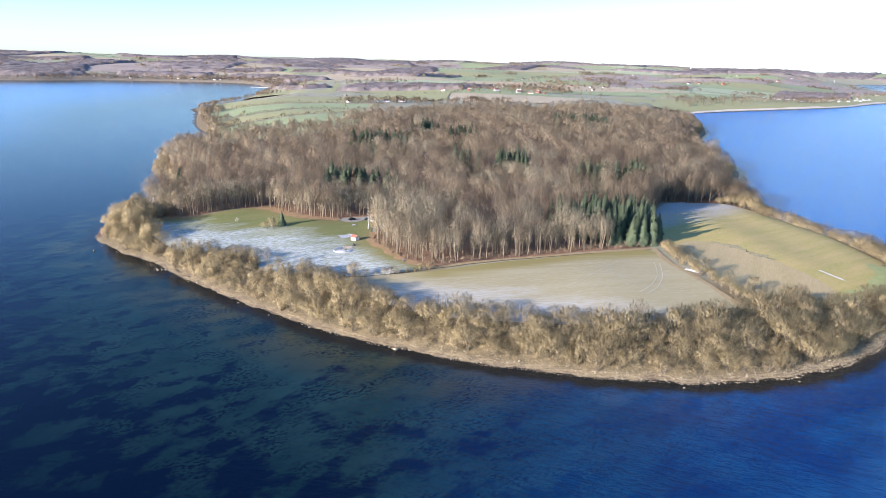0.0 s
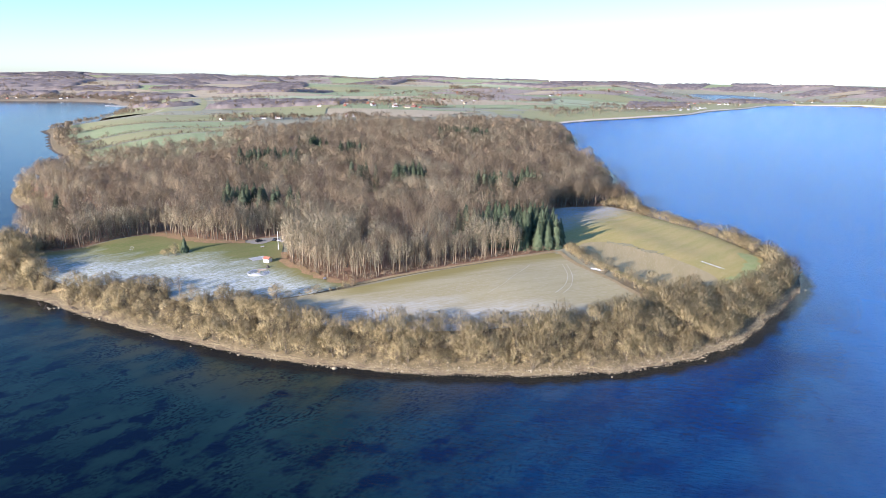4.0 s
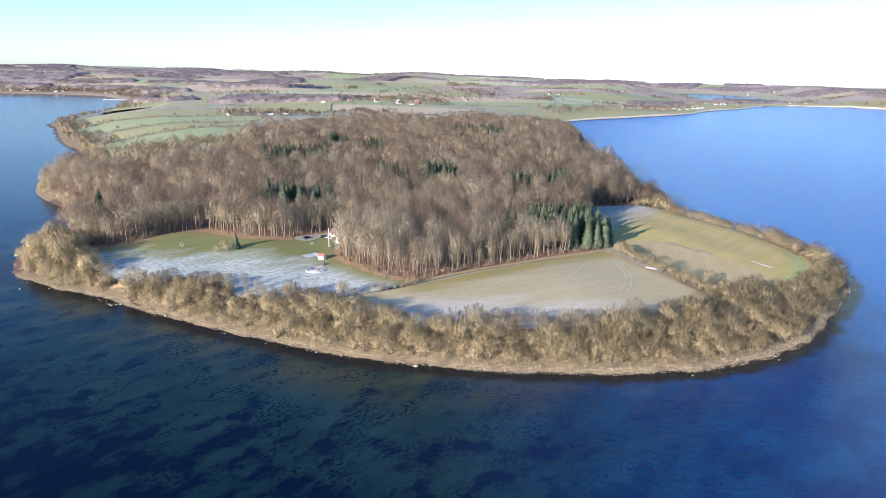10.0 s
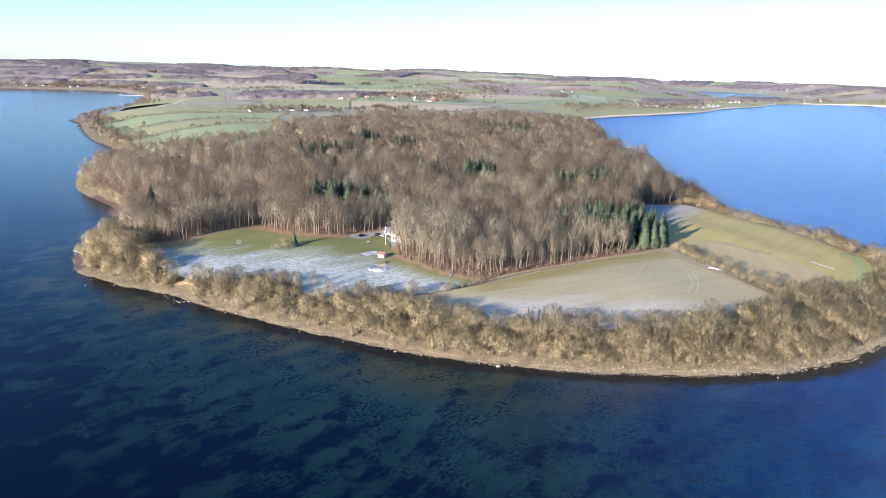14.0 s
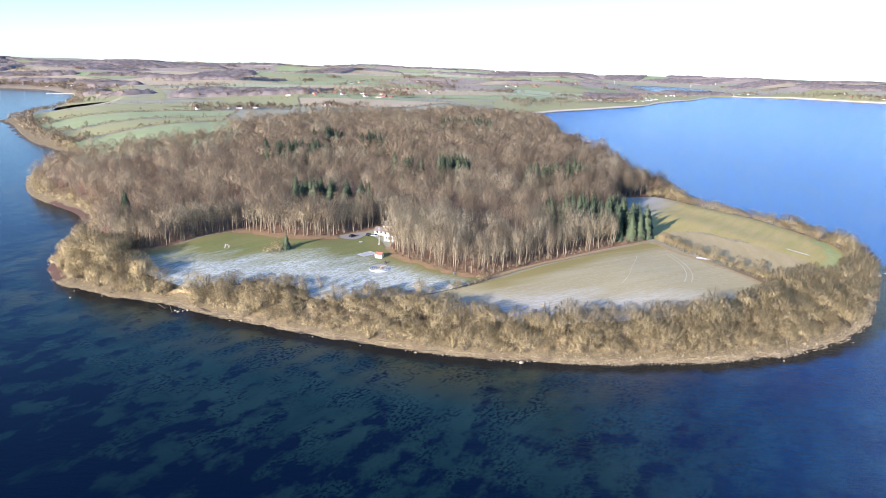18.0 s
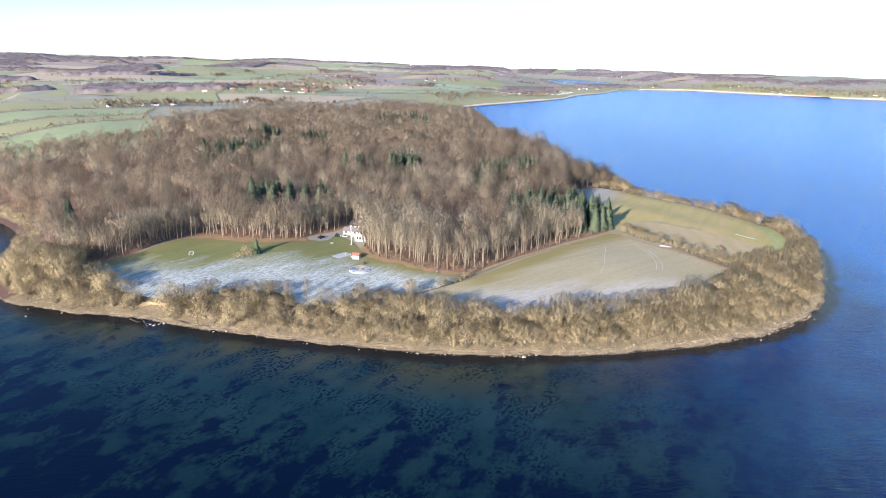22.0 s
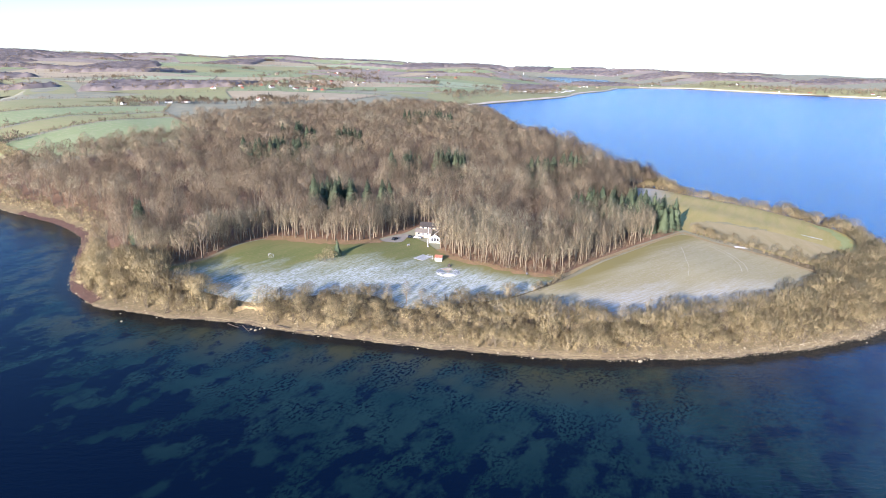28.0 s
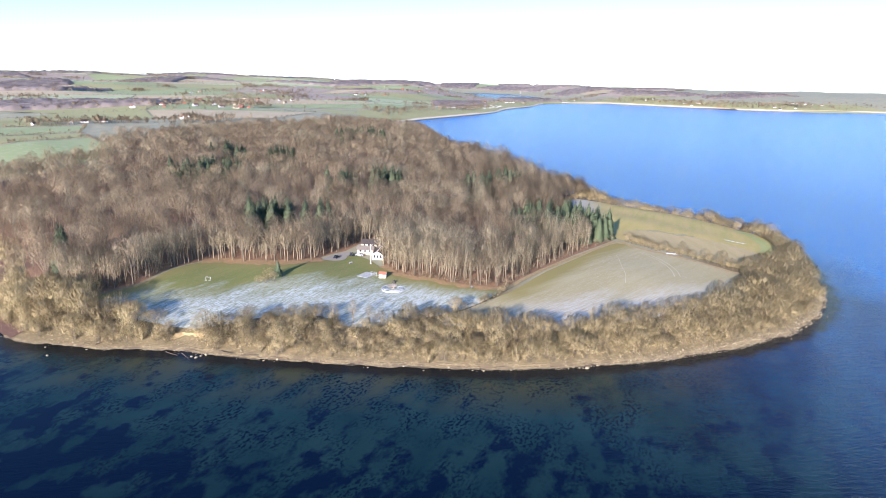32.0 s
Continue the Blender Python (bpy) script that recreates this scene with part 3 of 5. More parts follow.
def sweeping_shrub(seed, tall, wide, stems=12, twigs=48):
    """A bare shrub of long rods that fan out from the foot and sweep upwards."""
    r = np.random.default_rng(seed)
    wood, org, way = [], [], []
    for s in range(stems):
        a, lean = s * 2.4 + r.uniform(-0.4, 0.4), math.sqrt((s + 0.5) / stems) * r.uniform(0.75, 1.1)
        d = np.array([math.cos(a), math.sin(a), 0])
        tip = d * wide * lean * 0.85 + np.array([0, 0, tall * math.sqrt(max(0.12, 1 - 0.8 * lean**2)) * r.uniform(0.75, 1.0)])
        bend = d * wide * lean * 0.5 + np.array([0, 0, tip[2] * 0.42])
        foot = np.array([*r.normal(0, 0.35, 2), -0.3])
        wood.append(tube([foot, bend, tip], [0.11, 0.07, 0.02], 3))
        q = r.uniform(0.15, 1, (twigs, 1))
        o = np.where(q < 0.5, foot + (bend - foot) * q * 2, bend + (tip - bend) * (q - 0.5) * 2) + r.normal(0, 0.12, (twigs, 3))
        w = (tip - bend) / np.linalg.norm(tip - bend) * 0.75 + d * 0.25 + np.array([0, 0, 0.25]) + r.normal(0, 0.5, (twigs, 3))
        org.append(o), way.append(w / np.linalg.norm(w, axis=1)[:, None])
    o, w = np.vstack(org), np.vstack(way)
    v, f = sliver_set(r, o, w, tall * 0.17, 0.10, o / (wide, wide, tall) + np.array([0, 0, 0.1]))
    return stem_normals(*merged(wood)), crown_normals(v, f, np.repeat(o * (0.7, 0.7, 0.8), 3, 0), wide, tall, tall * 0.25)


def spruce_tree(seed, tall, wide, tiers, fronds):
    """A spruce: a stem, and drooping fronds in uneven tiers."""
    r = np.random.default_rng(seed)
    stem = tube([(0, 0, -0.3), (0, 0, tall * 0.5), (0, 0, tall)], [tall * 0.012, tall * 0.005, 0.02], 5)
    v, f = [], []
    for k in range(tiers):
        h = (k + r.uniform(0, 0.7)) / tiers
        z = tall * (0.06 + 0.92 * h)
        rad = wide * (1 - h)**0.85 * r.uniform(0.8, 1.15) + 0.15
        for i in range(max(4, int(fronds * (1 - 0.6 * h)))):
            a = r.uniform(0, 6.28)
            ln = rad * r.uniform(0.75, 1.2)
            d = np.array([math.cos(a), math.sin(a), 0])
            s = np.array([-d[1], d[0], 0]) * ln * 0.30
            p = np.array([0, 0, min(tall, z + r.uniform(-0.6, 0.6) * tall / tiers)])
            tip = p + d * ln + np.array([0, 0, -0.36 * ln - 0.1])
            mid = p + d * ln * 0.6 + np.array([0, 0, -0.04 * ln])
            b = len(v)
            v += [p, mid - s, mid + s, tip, mid + np.array([0, 0, -0.3 * ln])]
            f += [(b, b + 1, b + 2), (b + 1, b + 3, b + 2), (b + 1, b + 4, b + 3)]
    v, f = np.array(v), np.array(f)
    n = v / np.array([wide, wide, 1.0])
    n[:, 2] = 0.35
    n /= np.linalg.norm(n, axis=1)[:, None]
    return stem_normals(*stem), (v, turned_out(v, f, n), n)


def planted(name, kinds, places, mats, label, category, tints, spin=True):
    """Many plants as one mesh. places: rows of x, y, z, size, kind."""
    places = np.asarray(places, float)
    vv, ff, mm, tt, nn_, n = [], [], [], [], [], 0
    for k, (wood, crown) in enumerate(kinds):
        sel = np.where(places[:, 4].astype(int) == k)[0]
        if not len(sel):
            continue
        base, tris = merged([wood[:2], crown[:2]])
        way = np.vstack([wood[2], crown[2]])
        face_mat = np.repeat([0, 1], [len(wood[1]), len(crown[1])])
        a = rng.uniform(0, 6.28, len(sel))
        c, s = np.cos(a)[:, None], np.sin(a)[:, None]
        size = places[sel, 3][:, None]
        v = np.stack([(base[:, 0] * c - base[:, 1] * s) * size, (base[:, 0] * s + base[:, 1] * c) * size, base[:, 2] * size * rng.uniform(0.9, 1.1, (len(sel), 1))], 2) + places[sel, None, :3]
        vv.append(v.reshape(-1, 3))
        nn_.append(np.stack([way[:, 0] * c - way[:, 1] * s, way[:, 0] * s + way[:, 1] * c, way[:, 2] + 0 * c], 2).reshape(-1, 3))
        ff.append((tris[None] + (np.arange(len(sel)) * len(base))[:, None, None]).reshape(-1, 3) + n)
        mm.append(np.tile(face_mat, len(sel)))
        tt.append(np.repeat(tints[sel], len(base)))
        n += len(sel) * len(base)
    me = mesh_of(name, np.vstack(vv), np.vstack(ff), mats, np.concatenate(mm), {"tint": np.concatenate(tt)}, normals=np.vstack(nn_))
    return tagged(new(name, me), label, category, kind="stuff")


def tree_thing(name, kind, mats, names, label, category, group):
    """One plant as a thing of its own, with its wood and its crown as parts."""
    top = tagged(new(name), label, category, group)
    for (v, f, way), m, n in zip(kind, mats, names):
        ob = new(n, mesh_of(n, v, f, [m], None, {"tint": np.full(len(v), 0.5)}, normals=way))
        ob.parent = top
    return top


def again(model, m):
    """A copy of a thing at the pose and size of m."""
    return copy_thing(model, m @ Matrix.Scale(1 / model.scale[0], 4))


def scatter(poly, gap, jitter=0.42, seed=0):
    r = np.random.default_rng(seed)
    poly = np.asarray(poly, float)
    lo, hi = poly.min(0), poly.max(0)
    x, y = np.meshgrid(np.arange(lo[0], hi[0], gap), np.arange(lo[1], hi[1], gap))
    x[::2] += gap / 2
    x, y = x.ravel() + r.normal(0, gap * jitter, x.size), y.ravel() + r.normal(0, gap * jitter, y.size)
    ok = inside(poly, x, y)
    return x[ok], y[ok]


def rows_of(x, y, sizes, kinds):
    return np.column_stack([x, y, height(x, y) - 0.1, sizes, kinds])


BEECH = [bare_tree(10 + k, 17.5 + 1.5 * (k % 3), 4.5 + 0.5 * (k % 2), 0.14, 16, 560, 1.35, 0.125, girth=0.015) for k in range(5)]
ASH = [bare_tree(30 + k, 18 + k % 2, 4.0, 0.10, 14, 480, 1.4, 0.115, up=0.6, girth=0.017, boughs=5) for k in range(4)]
INNER = [bare_tree(60 + k, 17.5 + 1.5 * (k % 3), 4.6 + 0.5 * (k % 2), 0.25, 17, 680, 1.1, 0.11, girth=0.011, boughs=1, bent=False) for k in range(6)]
THIN = [bare_tree(50 + k, 18, 5.0, 0.36, 11, 290, 1.15, 0.26, girth=0.010, boughs=0, bent=False) for k in range(5)]
SCRUB = [sweeping_shrub(70, 7.2, 3.8), bare_tree(75, 6.2, 3.8, 0.05, 14, 540, 1.0, 0.10, stems=6, up=0.45, girth=0.024, boughs=6, bent=False), bare_tree(72, 7.4, 3.4, 0.06, 13, 520, 1.1, 0.10, stems=5, up=0.55, girth=0.022, boughs=6, bent=False), bare_tree(73, 6.8, 4.0, 0.05, 15, 540, 1.0, 0.10, stems=5, up=0.35, girth=0.022, boughs=6, bent=False), bare_tree(76, 8.4, 3.6, 0.10, 12, 500, 1.15, 0.10, stems=3, up=0.5, girth=0.022, boughs=6, bent=False)]
SPRUCE = [spruce_tree(90 + k, 19, 4.6, 24, 30) for k in range(3)]
POLES = [bare_tree(130 + k, 18, 2.6, 0.12, 8, 130, 1.6, 0.15, up=0.7, girth=0.014, boughs=2, bent=False) for k in range(3)]
BUSHES = [bare_tree(140 + k, 7, 3.4, 0.05, 6, 105, 1.3, 0.22, stems=3, girth=0.02, boughs=1, bent=False) for k in range(3)]


def far_tree(seed):
    """A small coarse tree for the distance: a stem and a fan of sprays."""
    r = np.random.default_rng(seed)
    o = r.normal(0, 1, (15, 3)) * (2.2, 2.2, 2.2) + (0, 0, 8)
    o[:, 2] = np.clip(o[:, 2], 2.5, 12)
    d = (o - (0, 0, 4)) / 6 + r.normal(0, 0.4, (15, 3)) + (0, 0, 0.3)
    v, f = sliver_set(r, o, d / np.linalg.norm(d, axis=1)[:, None], 4.2, 1.9)
    return stem_normals(*tube([(0, 0, -0.5), (0, 0, 9)], [0.45, 0.15], 3)), crown_normals(v, f, np.zeros_like(v) + (0, 0, 6), 5.0, 5.0, 6.0)


FAR = [far_tree(110 + k) for k in range(3)]

# conifer stands: outline centre, spread, number
STANDS = [(-62, 595, 26, 12, 44), (20, 645, 14, 9, 16), (170, 790, 34, 12, 40), (40, 502, 32, 11, 38), (128, 452, 24, 11, 32), (-55, 416, 24, 8, 24), (-176, 405, 5, 5, 6), (105, 445, 10, 6, 12), (-20, 690, 16, 8, 14)]
cx, cy = [], []
for sx, sy, dx, dy, n in STANDS:
    cx.append(sx + rng.uniform(-dx, dx, n))
    cy.append(sy + rng.uniform(-dy, dy, n))
fx, fy = np.concatenate(cx), np.concatenate(cy)
planted("spruce_groups", SPRUCE, rows_of(fx, fy, rng.uniform(0.98, 1.3, len(fx)), rng.integers(0, 3, len(fx))), [M_BARK, M_FIR], "dark green spruce groups standing among bare trees", "conifers", rng.uniform(0, 1, len(fx)))
CORNER = [(114, 310), (88, 304), (80, 315), (66, 328), (60, 352), (90, 362), (121, 357)]
sx, sy = scatter(CORNER, 5.6, 0.3, 5)
models = [tree_thing("spruce", k, (M_BARK, M_NEEDLE), ("trunk", "crown"), "tall dark green spruce at the corner of the wood", "tree", "spruces at the wood's corner") for k in SPRUCE]
for i, (x, y, z) in enumerate(zip(sx, sy, height(sx, sy))):
    m = pose(x, y, z, 0, 0, rng.uniform(0, 360)) @ Matrix.Scale(rng.uniform(0.74, 1.06), 4)
    if i < 3:
        models[i].matrix_basis = m
    else:
        again(models[i % 3], m)

# the wood: nearest edge trees singly, the rest as one stand
x, y = scatter(WOOD, 8.1, 0.30, 11)
clear = ~inside(CORNER, x, y) & (shore(x, y) > 6)
for ax, ay in zip(fx, fy):
    clear &= np.hypot(x - ax, y - ay) > 7.0
clear &= (waves(x, y, 36, 24) < 0.68) | (line_distance(WOOD, x, y) < 14)
clear &= (((x - 85) / 24)**2 + ((y - 822) / 16)**2 > 1) & (np.hypot(x + 41, y - 738) > 11) & ~((x > 86) & (x < 128) & (y < 322))
clear &= line_distance(np.array([(-34.6, 337.2), (-19, 354), (-30, 362), (-38, 352)]), x, y) > 5.0
for line in ([(-38, 353), (-31, 347.5)], [(-31, 362.5), (-22, 355.5)]):
    clear &= line_distance(np.array(line, float), x, y, False) > 6.5
x, y = x[clear], y[clear]
edge = line_distance(WOOD[2:27], x, y, False)
single = (edge < 15) & (y < 400) & (x > -170) & (x < 115)
pale = waves(x, y, 95, 21) + 0.9 * smooth(60, 0, edge) * (x > -35) + rng.normal(0, 0.45, len(x)) > 0.75
tint = np.clip(0.5 + 0.4 * waves(x, y, 60, 22) + rng.normal(0, 0.36, len(x)), 0, 1)
size = np.clip(rng.normal(1.0, 0.17, len(x)) + 0.11 * waves(x, y, 110, 23), 0.6, 1.35)
size *= 1 - 0.35 * smooth(30, 8, shore(x, y))
size *= np.where((x > 50) & (x < 104) & (y < 328), 0.86, 1.0)
near = y < 570
for name, sel, kinds, m, label in (
        ("beech_wood", ~single & ~pale & near, INNER, M_BEECH, "bare purple-brown beech wood in low winter sun"),
        ("ash_wood", ~single & pale & near, INNER, M_ASH, "bare straw-grey ash and oak trees of the wood"),
        ("back_wood", ~single & ~pale & ~near, THIN, M_BEECH, "bare brown wood on the rise behind"),
        ("back_ash_wood", ~single & pale & ~near, THIN, M_ASH, "bare straw-grey trees on the rise behind")):
    planted(name, kinds, rows_of(x[sel], y[sel], size[sel], rng.integers(0, len(kinds), sel.sum())), [M_BARK, m], label, "bare trees", tint[sel])
kx, ky = scatter([(98, 358), (122, 356), (148, 414), (196, 430), (226, 432), (228, 456), (136, 446)], 4.6, 0.35, 12)
ok = inside(WOOD, kx, ky) & (line_distance(WOOD[24:29], kx, ky, False) > 1.5)
kx, ky = kx[ok], ky[ok]
planted("pasture_wood_edge", BEECH, rows_of(kx, ky, rng.uniform(0.8, 1.15, len(kx)), rng.integers(0, 5, len(kx))), [M_BARK, M_BEECH], "dense bare trees at the edge of the pasture", "bare trees", rng.uniform(0, 1, len(kx)))
models = {}
for px_, py_, pz_, ps_, pp_ in zip(x[single], y[single], height(x[single], y[single]), size[single], pale[single]):
    k = (bool(pp_), int(rng.integers(0, 4)))
    m = pose(px_, py_, pz_, 0, 0, rng.uniform(0, 360)) @ Matrix.Scale(ps_, 4)
    if k not in models:
        models[k] = tree_thing("ash_tree" if pp_ else "beech_tree", (ASH if pp_ else BEECH)[k[1]], (M_PALEBARK if pp_ else M_BARK, M_ASH if pp_ else M_BEECH), ("trunk", "crown"), "bare ash with pale bark and straw-grey twigs at the wood's edge" if pp_ else "bare beech with grey bark and purple-brown twigs at the wood's edge", "tree", "trees along the wood's edge")
        models[k].matrix_basis = m
    else:
        again(models[k], m)

# scrub along the shore and hedges
bx, by = scatter([(-215, 175), (262, 175), (262, 440), (150, 440), (110, 300), (0, 300), (-180, 430), (-215, 430)], 3.7, 0.36, 31)
bs = shore(bx, by)
open_land = ~inside(FRONT_FIELD, bx, by) & ~inside(LAWN, bx, by) & ~inside(RIGHT_FIELD, bx, by) & ~inside(WOOD, bx, by)
slip = np.hypot(bx + 138, by - 296) < 6.5
ok = (bs > np.where((bx > 205) & (by > 262), 3.0, 4.0)) & (bs < 38) & open_land & ~slip
bx, by, bs = bx[ok], by[ok], bs[ok]
grow = np.clip(rng.normal(0.92, 0.17, len(bx)) + 0.2 * waves(bx, by, 40, 33), 0.45, 1.45)
grow *= 1 + 0.18 * smooth(-70, -20, bx)
grow *= np.where((bx < -150) & (bs > 10), 1.35, 1.0)
grow *= 1 - 0.42 * smooth(16, 8, np.hypot(bx + 82, by - 255))
solo = (by < 300) & (bs < 26)
solo &= np.cumsum(solo) <= 280
planted("shore_scrub", SCRUB, rows_of(bx[~solo], by[~solo], grow[~solo], rng.integers(0, 5, (~solo).sum())), [M_BARK, M_SCRUB], "dense bare scrub along the shore bank", "scrub", np.clip(0.5 + 0.4 * waves(bx, by, 35, 34) + rng.normal(0, 0.25, len(bx)), 0, 1)[~solo])
models = {}
for px_, py_, pz_, ps_ in zip(bx[solo], by[solo], height(bx[solo], by[solo]), grow[solo]):
    k = int(rng.integers(0, 5))
    m = pose(px_, py_, pz_ - 0.1, 0, 0, rng.uniform(0, 360)) @ Matrix.Scale(ps_, 4)
    if k not in models:
        models[k] = tree_thing("shrub", SCRUB[k], (M_BARK, M_SCRUB), ("trunk", "crown"), "bare many-stemmed shrub on the shore bank", "shrub", "shrubs along the shore")
        models[k].matrix_basis = m
    else:
        again(models[k], m)
# low brush at the foot of the bank
qx, qy = scatter([(-215, 175), (262, 175), (262, 440), (150, 440), (110, 300), (0, 300), (-180, 430), (-215, 430)], 2.3, 0.4, 44)
qs = shore(qx, qy)
ok = (qs > 4.6) & ((qs < 12) | (np.hypot(qx + 82, qy - 255) < 15)) & ~inside(WOOD, qx, qy) & ~inside(LAWN, qx, qy) & (np.hypot(qx + 138, qy - 296) > 4.5) & (rng.uniform(0, 1, len(qx)) < 0.75)
qx, qy = qx[ok], qy[ok]
planted("bank_brush", BUSHES, rows_of(qx, qy, rng.uniform(0.25, 0.66, len(qx)), rng.integers(0, 3, len(qx))), [M_BARK, M_SCRUB], "low bare brush at the foot of the bank", "brush", rng.uniform(0, 0.8, len(qx)))
# slim poles between the edge trees
tx, ty = scatter([(-176, 262), (118, 262), (125, 345), (205, 425), (200, 450), (130, 430), (90, 350), (-20, 396), (-176, 400)], 3.7, 0.4, 38)
ok = inside(WOOD, tx, ty) & ~inside(CORNER, tx, ty)
tx, ty = tx[ok], ty[ok]
te = line_distance(WOOD[1:27], tx, ty, False)
ok = (te > 1.0) & (te < 24) & ~((tx > 90) & (ty < 350)) & (line_distance(np.array([(-34.6, 337.2), (-19, 354), (-30, 362), (-38, 352)]), tx, ty) > 5.0)
tx, ty = tx[ok], ty[ok]
planted("young_wood", POLES, rows_of(tx, ty, rng.uniform(0.6, 1.08, len(tx)), rng.integers(0, 3, len(tx))), [M_PALEBARK, M_ASH], "slim bare young trees at the front of the wood", "bare trees", rng.uniform(0, 1, len(tx)))
# brown undergrowth along the wood's front
ux, uy = scatter([(-176, 255), (122, 255), (122, 350), (-20, 392), (-176, 400)], 2.5, 0.4, 36)
ok = inside(WOOD, ux, uy)
ux, uy = ux[ok], uy[ok]
ue = line_distance(WOOD[1:27], ux, uy, False)
ok = (ue < 7) & ((ux < -128) | (ux > -34)) & (rng.uniform(0, 1, len(ux)) < 0.85)
ux, uy = ux[ok], uy[ok]
planted("undergrowth", BUSHES, rows_of(ux, uy, rng.uniform(0.22, 0.52, len(ux)), rng.integers(0, 3, len(ux))), [M_BARK, M_BEECH], "brown bare undergrowth at the foot of the wood", "undergrowth", rng.uniform(0.2, 1, len(ux)))
HEDGES = [([(-50, 259), (-26, 259), (-6, 265)], 0.42), ([(113, 300), (113, 280), (119, 257), (126, 226)], 0.78), ([(115, 296), (117, 262), (129, 236)], 0.68)]
hx, hy, hs = [], [], []
for line, big in HEDGES:
    c = spline(line, 8)
    hx.append(c[:, 0]), hy.append(c[:, 1]), hs.append(np.full(len(c), big) * rng.uniform(0.5, 1.35, len(c)))
hx, hy, hs = (np.concatenate(v) for v in (hx, hy, hs))
models = {}
for px_, py_, pz_, ps_ in zip(hx, hy, height(hx, hy), hs):
    k = int(rng.integers(0, 5))
    m = pose(px_ + rng.normal(0, 0.7), py_ + rng.normal(0, 0.7), pz_, 0, 0, rng.uniform(0, 360)) @ Matrix.Scale(ps_, 4)
    if k not in models:
        models[k] = tree_thing("hedge_bush", SCRUB[k], (M_BARK, M_SCRUB), ("trunk", "crown"), "low bare hedge bush between two fields", "bush", "bushes of the field hedges")
        models[k].matrix_basis = m
    else:
        again(models[k], m)
# low growth where the wood meets the sea
wx2, wy2 = scatter([(-320, 415), (-190, 415), (-190, 900), (-320, 900)], 4.5, 0.4, 39)
ex2, ey2 = scatter([(215, 428), (330, 428), (480, 1200), (300, 1200)], 4.5, 0.4, 40)
lx, ly = np.concatenate([wx2, ex2]), np.concatenate([wy2, ey2])
ls = shore(lx, ly)
ok = (ls > 4.5) & (ls < 15)
lx, ly = lx[ok], ly[ok]
planted("coast_growth", BUSHES, rows_of(lx, ly, rng.uniform(0.5, 1.15, len(lx)), rng.integers(0, 3, len(lx))), [M_BARK, M_SCRUB], "bare bushes between the wood and the sea", "scrub", rng.uniform(0, 0.8, len(lx)))


# ---- the country behind: fields, woods, hedgerows ----
COVERS = [mat("winter_wheat", (0.225, 0.265, 0.105), (0.275, 0.30, 0.135), 60, (0.32, 0.31, 0.17), 6)[0],
          mat("pale_frosty_grass", (0.31, 0.335, 0.16), (0.36, 0.37, 0.20), 40, (0.41, 0.42, 0.28), 5)[0],
          mat("tan_stubble", (0.42, 0.34, 0.21), (0.35, 0.29, 0.16), 50, (0.33, 0.28, 0.17), 6)[0],
          mat("ploughed_soil", (0.28, 0.23, 0.18), (0.34, 0.28, 0.21), 50, (0.20, 0.15, 0.10), 5)[0],
          mat("olive_meadow", (0.29, 0.275, 0.12), (0.25, 0.255, 0.10), 50, (0.31, 0.27, 0.13), 6)[0]]
wood_x, wood_y, hedge_x, hedge_y, edge_x, edge_y = [], [], [], [], [], []


def canopy(poly, step, material, label):
    """The closed, lumpy roof of a far wood, sloping to the ground at its rim."""
    poly = np.asarray(poly, float)
    lo, hi = poly.min(0), poly.max(0)
    vx, vy, quads = sheet(np.arange(lo[0] - step, hi[0] + 2 * step, step), np.arange(lo[1] - step, hi[1] + 2 * step, step))
    vx, vy = vx + rng.uniform(-0.3, 0.3, len(vx)) * step, vy + rng.uniform(-0.3, 0.3, len(vx)) * step
    deep = np.where(inside(poly, vx, vy), line_distance(poly, vx, vy), -line_distance(poly, vx, vy))
    sea = shore(vx, vy)
    deep = np.minimum(deep, sea - 14)
    keep = (deep[quads] > 0).any(1)
    if not keep.any():
        return
    used, back = np.unique(quads[keep], return_inverse=True)
    z = height(vx, vy) + np.where(deep > 0, rng.uniform(4.5, 12.5, len(vx)), -1.5)
    top = np.where(deep > 0)[0]
    top = top[rng.uniform(0, 1, len(top)) < 0.4]
    wood_x.append(vx[top]), wood_y.append(vy[top])
    me = mesh_of("far_canopy", np.column_stack([vx, vy, z])[used], back.reshape(-1, 4), [material], None, {"tint": rng.uniform(0, 1, len(used))})
    tagged(new("far_canopy", me), label, "wood", kind="stuff")


LEFT_FIELDS = [([(-274, 690), (-180, 705), (-116, 758), (-108, 862), (-122, 962), (-200, 930), (-300, 832)], 0), ([(-305, 845), (-205, 940), (-122, 975), (-130, 1030), (-240, 1010), (-335, 915)], 4), ([(-345, 930), (-245, 1022), (-128, 1045), (-112, 1160), (-220, 1150), (-350, 1110), (-395, 1040)], 0), ([(-395, 1060), (-340, 1125), (-215, 1165), (-140, 1180), (-190, 1345), (-330, 1330), (-440, 1220)], 4)]
for poly, kind in LEFT_FIELDS:
    drape("pasture", poly, 18, COVERS[kind], 0.35, "green pasture with a thin veil of frost behind the wood")
    loop = np.array(poly + poly[:1], float)
    for a, b in zip(loop[:-1], loop[1:]):
        k = int(np.hypot(*(b - a)) / 3.0)
        edge_x.append(np.linspace(a[0], b[0], k) + rng.normal(0, 1, k)), edge_y.append(np.linspace(a[1], b[1], k) + rng.normal(0, 1, k))
c = spline([(-290, 760), (-330, 880), (-400, 1050), (-452, 1170), (-455, 1300), (-450, 1480), (-480, 1740)], 40)
pick = rng.integers(0, len(c), 420)
